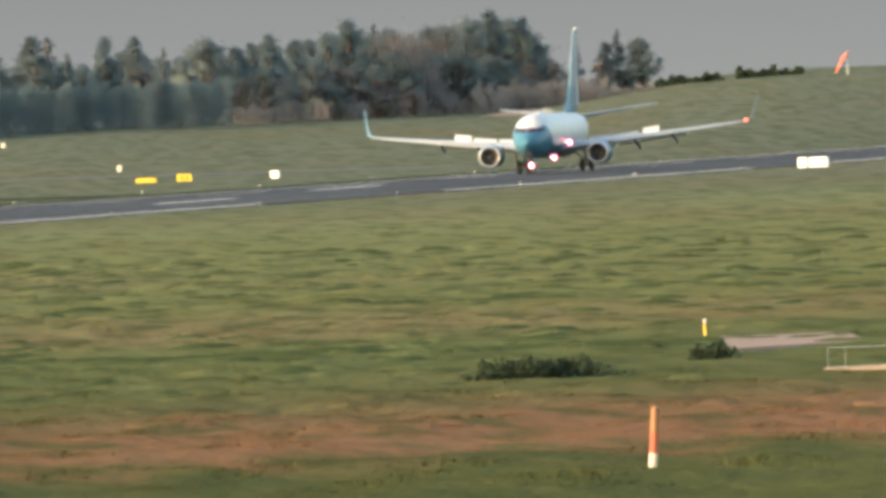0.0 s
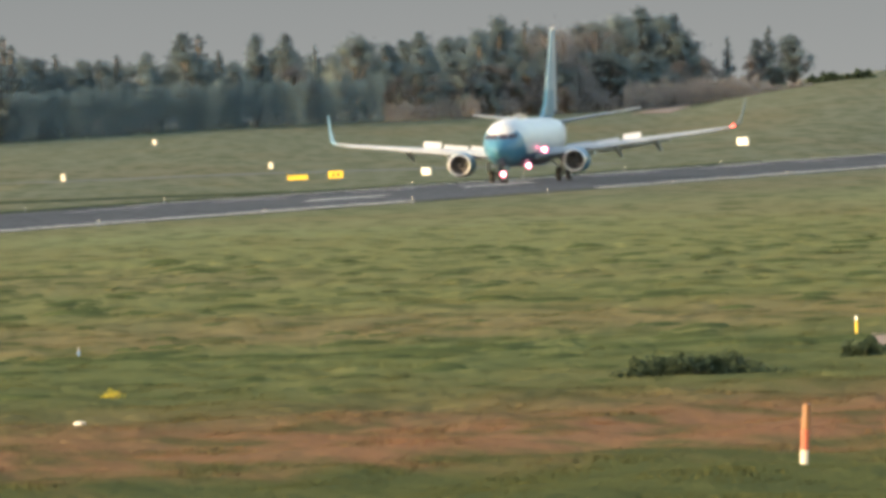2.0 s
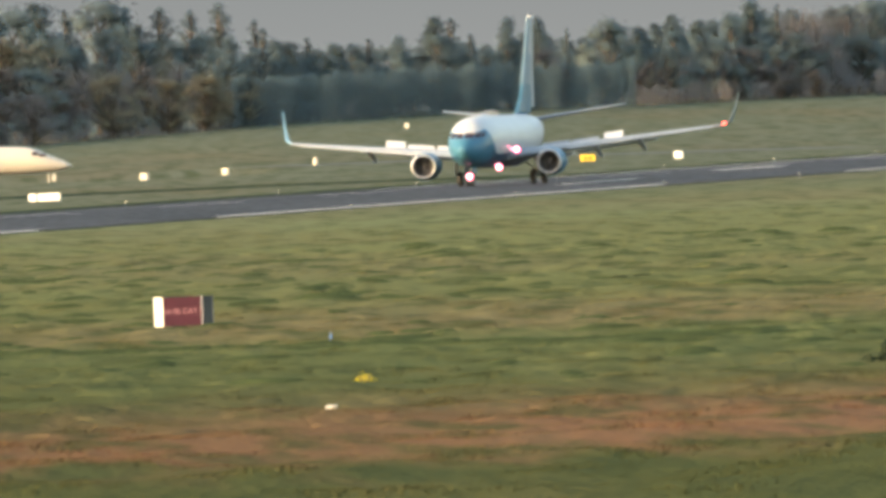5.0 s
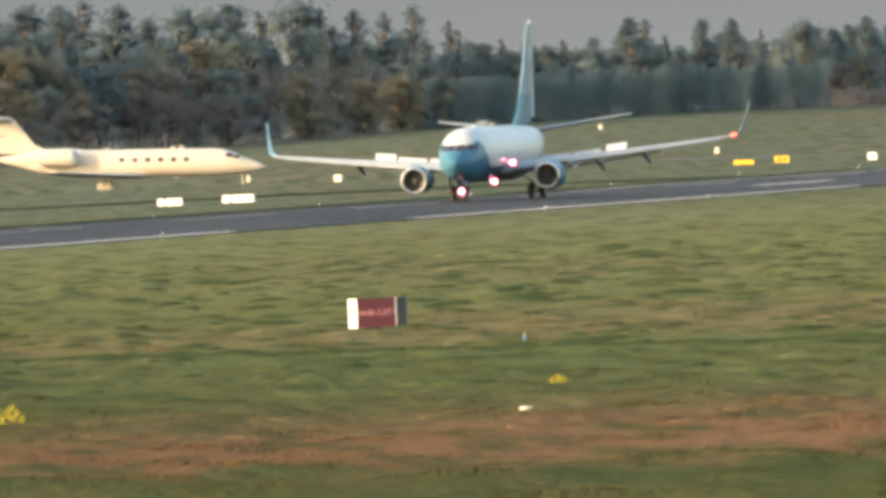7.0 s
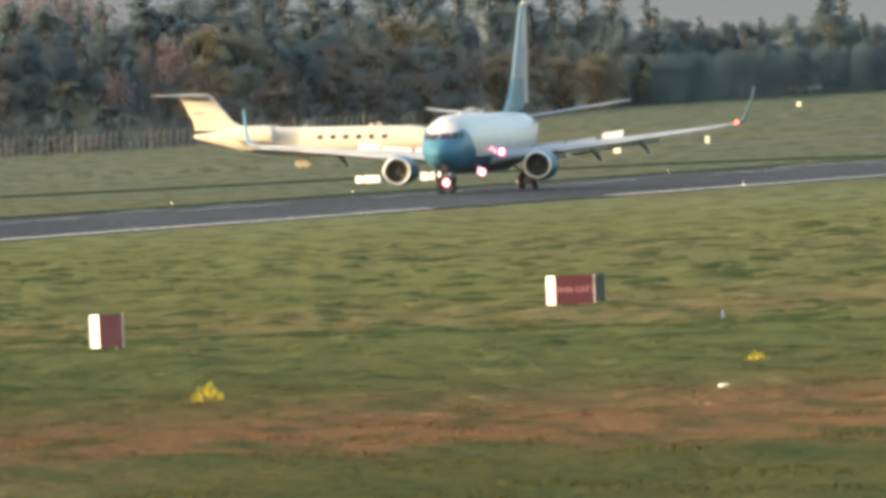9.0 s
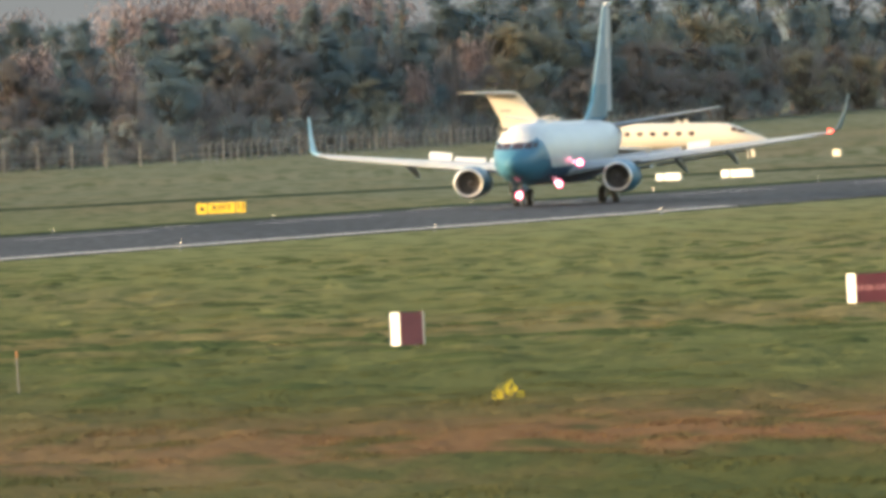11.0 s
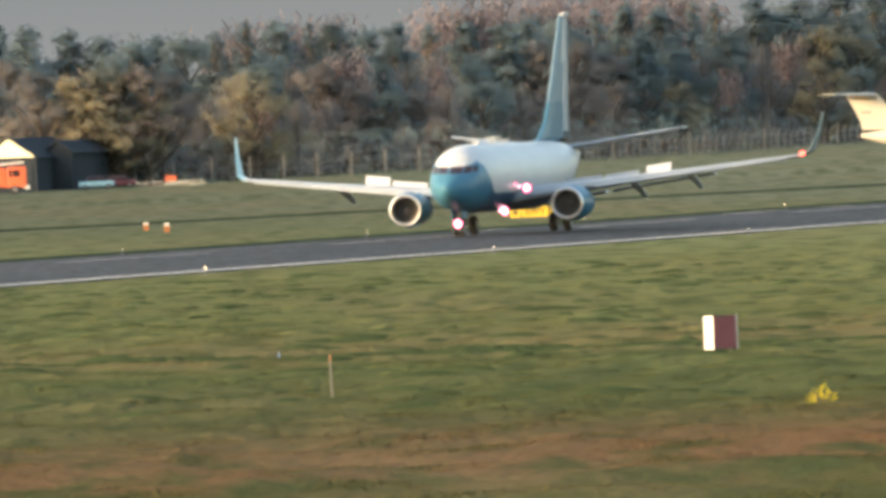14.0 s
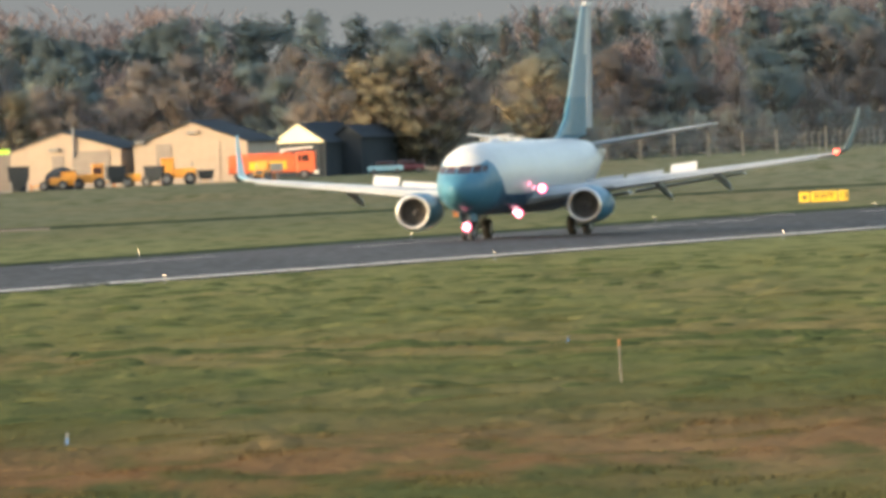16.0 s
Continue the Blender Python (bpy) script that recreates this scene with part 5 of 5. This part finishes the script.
def shed(x0, x1, y, eave, ridge, depth, wall, roof, label, doors=(), details=(), turn=-17):
    """A gabled shed whose gable end looks towards the airfield, with ribbed cladding."""
    x, w = (x0 + x1) / 2, (x1 - x0) / 2
    top = empty("shed", pose(x, y, ground_z(x, y) - .1, 0, 0, turn), label, "shed")
    bm = bmesh.new()
    prof = [(-w, 0), (w, 0), (w, eave), (0, ridge), (-w, eave)]
    a, b = [bm.verts.new((p, 0, q)) for p, q in prof], [bm.verts.new((p, depth, q)) for p, q in prof]
    bm.faces.new(a), bm.faces.new(b[::-1])
    for i in range(5):
        bm.faces.new([a[i], b[i], b[(i + 1) % 5], a[(i + 1) % 5]])
    part("wall", bm, wall, top)
    bm = bmesh.new()
    k = int(2 * w / .6)
    for i in range(1, k):
        px = -w + 2 * w * i / k
        box(bm, px - .05, px + .05, -.014, -.003, .1, eave + (ridge - eave) * (1 - abs(px) / w) - .1)
    part("cladding_ribs", bm, wall, top)
    for side in (-1, 1):
        v = []
        for yy in (-.35, depth + .3):
            for px, q in ((side * (w + .35), eave - (ridge - eave) * .35 / w), (0, ridge)):
                v += [(px, yy, q + .02), (px, yy, q + .16)]
        link("roof", v, [(0, 2, 3, 1), (4, 5, 7, 6), (0, 1, 5, 4), (2, 6, 7, 3), (1, 3, 7, 5), (0, 4, 6, 2)], roof, top)
    for dx0, dx1, h, m in doors:
        d = boxed("door", dx0, dx1, -.12, -.05, .1, h, m, top, bevel=.01)
        bm = bmesh.new()
        for i in range(1, 6):
            box(bm, dx0 + .05, dx1 - .05, -.15, -.12, .1 + (h - .1) * i / 6 - .03, .1 + (h - .1) * i / 6 + .03)
        part("door_rib", bm, m, d)
    for dx, z, ww, hh in details:
        boxed("wall_lamp", dx, dx + ww, -.5, -.05, z, z + hh, FRAME_GREY, top, bevel=.03)
    return top


first_shed = shed(-48.6, -34.9, 1955, 4.3, 6.4, 10, SHED_WALL, SHED_ROOF, "cream clad shed with a dark pitched roof", ((1.2, 5.6, 4.2, SHED_DOOR), (-1.2, .2, 3.8, SHED_DOOR)), ((-1.4, 4.3, 1.2, .35),))
flue = bmesh.new()
rod(flue, (0, 0, 3.6), (0, 0, 6.6), .16, n=10)
rod(flue, (0, 0, 6.6), (0, 0, 6.9), .24, .14, n=10)
flue_pipe = part("flue_pipe", flue, FRAME_GREY, first_shed, "dark metal flue pipe on the gable")
flue_pipe.matrix_local = pose(1.5, -.3, 0)
shed(-34.0, -20.8, 1950, 4.5, 6.9, 11, SHED_WALL, SHED_ROOF, "cream clad shed with a dark pitched roof", ((-4.0, -2.2, 4.6, SHED_DOOR), (-2.0, 3.4, 4.6, SHED_WALL)), ((-.2, 5.6, 1.1, .3), (-6.2, 4.7, 1.0, .3)))
# Dark walls and door put the shade of an open front into colour.
barn = shed(-18.8, -12.6, 1985, 4.0, 6.1, 16, SHED_ROOF, SHED_ROOF, "shed with a bright sunlit gable, painted dark below for its shaded open front", ((-2.6, 2.6, 3.8, SHED_ROOF),))
gable = bmesh.new()
low, high = ([gable.verts.new((px, yy, q)) for px, q in ((-3.3, 4.0), (3.3, 4.0), (0, 6.1))] for yy in (-.06, -.30))
gable.faces.new(low), gable.faces.new(high[::-1])
for i in range(3):
    gable.faces.new([low[i], high[i], high[(i + 1) % 3], low[(i + 1) % 3]])
part("gable", gable, SHED_YELLOW, barn, "bright cream gable boards")
shed(-12.0, -8.6, 1990, 4.4, 5.6, 14, SHED_ROOF, SHED_ROOF, "dark low shed beside the woods")
shed(-8.0, -3.9, 2012, 4.8, 5.6, 8, SHED_ROOF, SHED_TEAL, "small dark shed with a teal roof")


def build_portacabin():
    x, y = -48.2, 1930
    top = empty("cabin", stand(x, y), "grey cabin with a lime green top edge", "cabin")
    boxed("cabin_body", -3, 1.2, 0, 3, 0, 4.2, SHED_DOOR, top, bevel=.05)
    boxed("cabin_stripe", -3.02, 1.22, -.02, 3.02, 4.21, 4.75, LIME, top, bevel=.02)
    boxed("cabin_plinth", -3.05, 1.25, -.06, 3.05, -.2, .25, FRAME_GREY, top)
    top = empty("tank", stand(-46.4, 1938), "dark upright tank with a domed top", "tank")
    bm = bmesh.new()
    rod(bm, (0, 0, -.1), (0, 0, 2.2), 1.0, n=18)
    rod(bm, (0, 0, 2.2), (0, 0, 2.8), 1.0, .5, n=18)
    part("tank_body", bm, SHED_ROOF, top)
    top = empty("tank", stand(-41.6, 1940), "dark covered heap behind the machines", "tank")
    bm = bmesh.new()
    bmesh.ops.create_icosphere(bm, subdivisions=3, radius=1.0, matrix=Matrix.Translation((0, 0, .9)) @ Matrix.Diagonal((1.9, 1.4, 1.6, 1)))
    for v in bm.verts:
        v.co += v.normal * .1 * noise.noise(v.co * 1.5)
    part("cover", bm, SHED_ROOF, top)


build_portacabin()


def fire_truck(x, y):
    top = empty("fire_truck", stand(x, y, 2), "long orange airport fire truck parked by the sheds", "truck")
    body = boxed("body", -4.8, 2.6, -1.25, 1.25, .85, 2.75, RED_ORANGE, top, bevel=.12)
    boxed("pump_bay", -2.5, 1.6, -1.29, -1.2, 1.2, 2.1, SIGN_YELLOW, body, bevel=.03)
    boxed("locker", -.2, 1.2, -1.33, -1.22, 1.0, 1.9, FRAME_GREY, body, bevel=.03)
    cab = boxed("cab", 2.65, 4.8, -1.25, 1.25, .75, 3.05, RED_ORANGE, top, bevel=.18)
    boxed("windscreen", 4.3, 4.84, -1.05, 1.05, 1.95, 2.75, GLASS, cab, bevel=.05)
    boxed("side_window", 3.3, 4.1, -1.28, -1.2, 1.95, 2.7, GLASS, cab, bevel=.03)
    boxed("door", 2.85, 3.2, -1.275, -1.2, 1.95, 2.7, GLASS, cab, bevel=.03)
    boxed("roof_rail", -4.6, 2.4, -1.0, 1.0, 2.78, 3.0, RED_ORANGE, top, bevel=.03)
    bm = bmesh.new()
    rod(bm, (1.2, 0, 2.98), (1.2, 0, 3.35), .18)
    rod(bm, (1.2, 0, 3.3), (4.6, 0, 3.5), .12, .09)
    part("water_monitor", bm, SIGN_WHITE, top)
    boxed("bumper", 4.6, 5.1, -1.2, 1.2, .55, .95, SIGN_WHITE, top, bevel=.05)
    for wx in (-3.6, -2.2, 3.5):
        for side in (-1, 1):
            wheel("wheel", (wx, side * 1.05, .58), .6, .4, top, FRAME_GREY)
    return top


def loader(x, y, turn, label, s=1.0, cabin=True):
    """A yellow snow-clearing machine: engine bay, cab, big wheels and blade."""
    top = empty("plough_machine", stand(x, y, turn), label, "tractor", "parked yellow machines")
    body = boxed("engine_bay", -2.2 * s, .4 * s, -.8 * s, .8 * s, .8 * s, 1.9 * s, PLOUGH_YELLOW, top, bevel=.12)
    boxed("grille", -2.26 * s, -2.15 * s, -.6 * s, .6 * s, 1.0 * s, 1.7 * s, SIGN_BLACK, body)
    if cabin:
        cab = boxed("cab", .3 * s, 1.8 * s, -.85 * s, .85 * s, 1.0 * s, 3.0 * s, PLOUGH_YELLOW, top, bevel=.1)
        boxed("side_window", .45 * s, 1.6 * s, -.89 * s, -.8 * s, 1.9 * s, 2.75 * s, GLASS, cab)
        boxed("roof", .2 * s, 1.9 * s, -.95 * s, .95 * s, 3.0 * s, 3.15 * s, PLOUGH_YELLOW, cab)
    bm = bmesh.new()
    rod(bm, (-1.8 * s, .5 * s, 1.9 * s), (-1.8 * s, .5 * s, 2.7 * s), .07)
    part("exhaust", bm, FRAME_GREY, top)
    bm = bmesh.new()
    rod(bm, (1.2 * s, .5 * s, 1.0 * s), (3.0 * s, .5 * s, .6 * s), .1)
    rod(bm, (1.2 * s, -.5 * s, 1.0 * s), (3.0 * s, -.5 * s, .6 * s), .1)
    part("lift_arm", bm, PLOUGH_YELLOW, top)
    v, f = loft([[(3.0 * s + dx, yy * s, z * s) for dx, z in ((0, .1), (.25, .15), (.12, .6), (.3, 1.1), (.1, 1.1), (-.08, .6))] for yy in (-1.5, 1.5)])
    link("blade", v, f, ORANGE, top, "orange plough blade")
    for wx in (-1.5, 1.2):
        for side in (-1, 1):
            wheel("wheel", (wx * s, side * .85 * s, .7 * s), .75 * s, .5 * s, top, FRAME_GREY)
    return top


def hopper(x, y, w, h, material, label, turn=0):
    """A dark hopper body on legs, parked between the machines."""
    top = empty("hopper", stand(x, y, turn), label, "hopper", "parked hoppers")
    v, f = loft([[(sx * w * k, sy * .9 * k, z) for sx, sy in ((-1, -1), (1, -1), (1, 1), (-1, 1))] for z, k in ((.5, .28), (h * .55, .5), (h, .52))])
    link("body", v, f, material, top)
    boxed("rim", -w * .55, w * .55, -.55, .55, h, h + .12, SHED_ROOF, top)
    for dx in (-w * .4, w * .4):
        for dy in (-.35, .35):
            bm = bmesh.new()
            rod(bm, (dx, dy, -.1), (dx, dy, h * .6), .06)
            part("leg", bm, FRAME_GREY, top)
    return top


hopper(-40.6, 1930, 1.6, 2.0, PLOUGH_YELLOW, "yellow spreader hopper beside the machines")
hopper(-35.4, 1929, 2.0, 2.3, SHED_ROOF, "dark hopper between the machines", 20)
hopper(-31.2, 1929, 2.0, 2.1, SHED_ROOF, "dark hopper between the machines", -15)
hopper(-25.6, 1931, 1.6, 1.4, SHED_ROOF, "low dark implement on the apron", 10)
hopper(-46.0, 1927, 2.2, 2.7, SHED_ROOF, "tall dark hopper beside the tank", 8)
fire_truck(-18.4, 1938)
loader(-42.4, 1930, 180, "yellow plough machine with an orange blade by the sheds", .75, False)
loader(-38.3, 1932, 0, "yellow loader with a cab by the sheds", .85)
loader(-33.0, 1930, 0, "yellow machine with an orange blade by the sheds", .80, False)
loader(-28.8, 1934, 180, "yellow loader with a cab beside the shed door", .95)
loader(-19.4, 1929, 78, "yellow machine parked before the fire truck", .72)
for x, y, c in ((-6.0, 1964, WINGLET), (-3.6, 1972, SIGN_RED)):
    top = empty("car", stand(x, y), "low parked car seen beyond the grass", "car")
    boxed("body", -2, 2, -.8, .8, .35, .95, c, top, bevel=.15)
    boxed("cabin", -1.1, 1.0, -.7, .7, .96, 1.45, GLASS, top, bevel=.2)
    for wx in (-1.3, 1.3):
        for side in (-1, 1):
            wheel("wheel", (wx, side * .72, .32), .32, .2, top, FRAME_GREY)


def timber_pile(x, y):
    """Loose pale boards and a red crate, heaped before the fence."""
    rs = random.Random(9)
    top = empty("timber_pile", stand(x, y), "low heap of pale boards with a red crate", "timber")
    for k in range(16):
        w, at, z = rs.uniform(.9, 2.2), rs.uniform(-3.2, 3.2), .02 + .14 * (k % 4)
        ob = boxed("board", -w, w, -.12, .12, 0, .12, SIGN_DULL if k % 3 else SHED_DOOR, top, bevel=.01)
        ob.matrix_local = pose(at * (1 - .12 * (k % 4)), rs.uniform(-.6, .6), z, 0, rs.uniform(-5, 5), rs.uniform(-25, 25))
    boxed("crate", -.7, .5, -.6, .4, .55, 1.15, RED_ORANGE, top, bevel=.03)


timber_pile(2.4, 1966)


def windsock(x, y):
    z = ground_z(x, y)
    top = empty("windsock", pose(x, y, z), "orange windsock on a mast on the far rise", "windsock")
    bm = bmesh.new()
    tip = Vector((1.75, 0, 11.9 - z))
    low = Vector((-.05, 0, 8.9 - z))
    rod(bm, (1.75, 0, -.3), tip + Vector((0, 0, .3)), .05, .035)
    part("mast", bm, SIGN_WHITE, top)
    v, f = loft([[tuple(tip.lerp(low, t) + Vector((r * math.cos(a) * .85, r * math.sin(a), r * math.cos(a) * .4))) for a in [2 * math.pi * j / 16 for j in range(16)]]
                 for t, r in ((0, .50), (.25, .46), (.5, .38), (.8, .30), (1, .24))])
    link("sock", v, f, RED_ORANGE, top, "sagging orange fabric sock", True)


windsock(316.0, 2640)

# ------------------------------------------------------------------ what moves


def roll_distance(t):
    """Place of the airliner's nose along the runway: it slows on its landing run."""
    return -0.018464 * t ** 3 + 1.010637 * t ** 2 - 49.95546 * t + 526.988


JET_X, JET_Y = 72.6, 1655.0


def motions():
    heading = math.degrees(math.atan2(UY, UX))
    times = [0.5 * i for i in range(33)]
    walk(airliner, [(t, pose(*along(roll_distance(t), 26), 0.02, 0, 0, heading)) for t in times])
    steps = ((0, 0), (9, 0), (10, .15), (11, .6), (12, 1.5), (12.5, 2.1), (13, 2.9), (13.5, 4.0), (14, 5.0), (15, 7.4), (16, 10.0))
    walk(jet, [(t, pose(JET_X + s, JET_Y, -0.16, 0, 1.7, -10)) for t, s in steps])


motions()
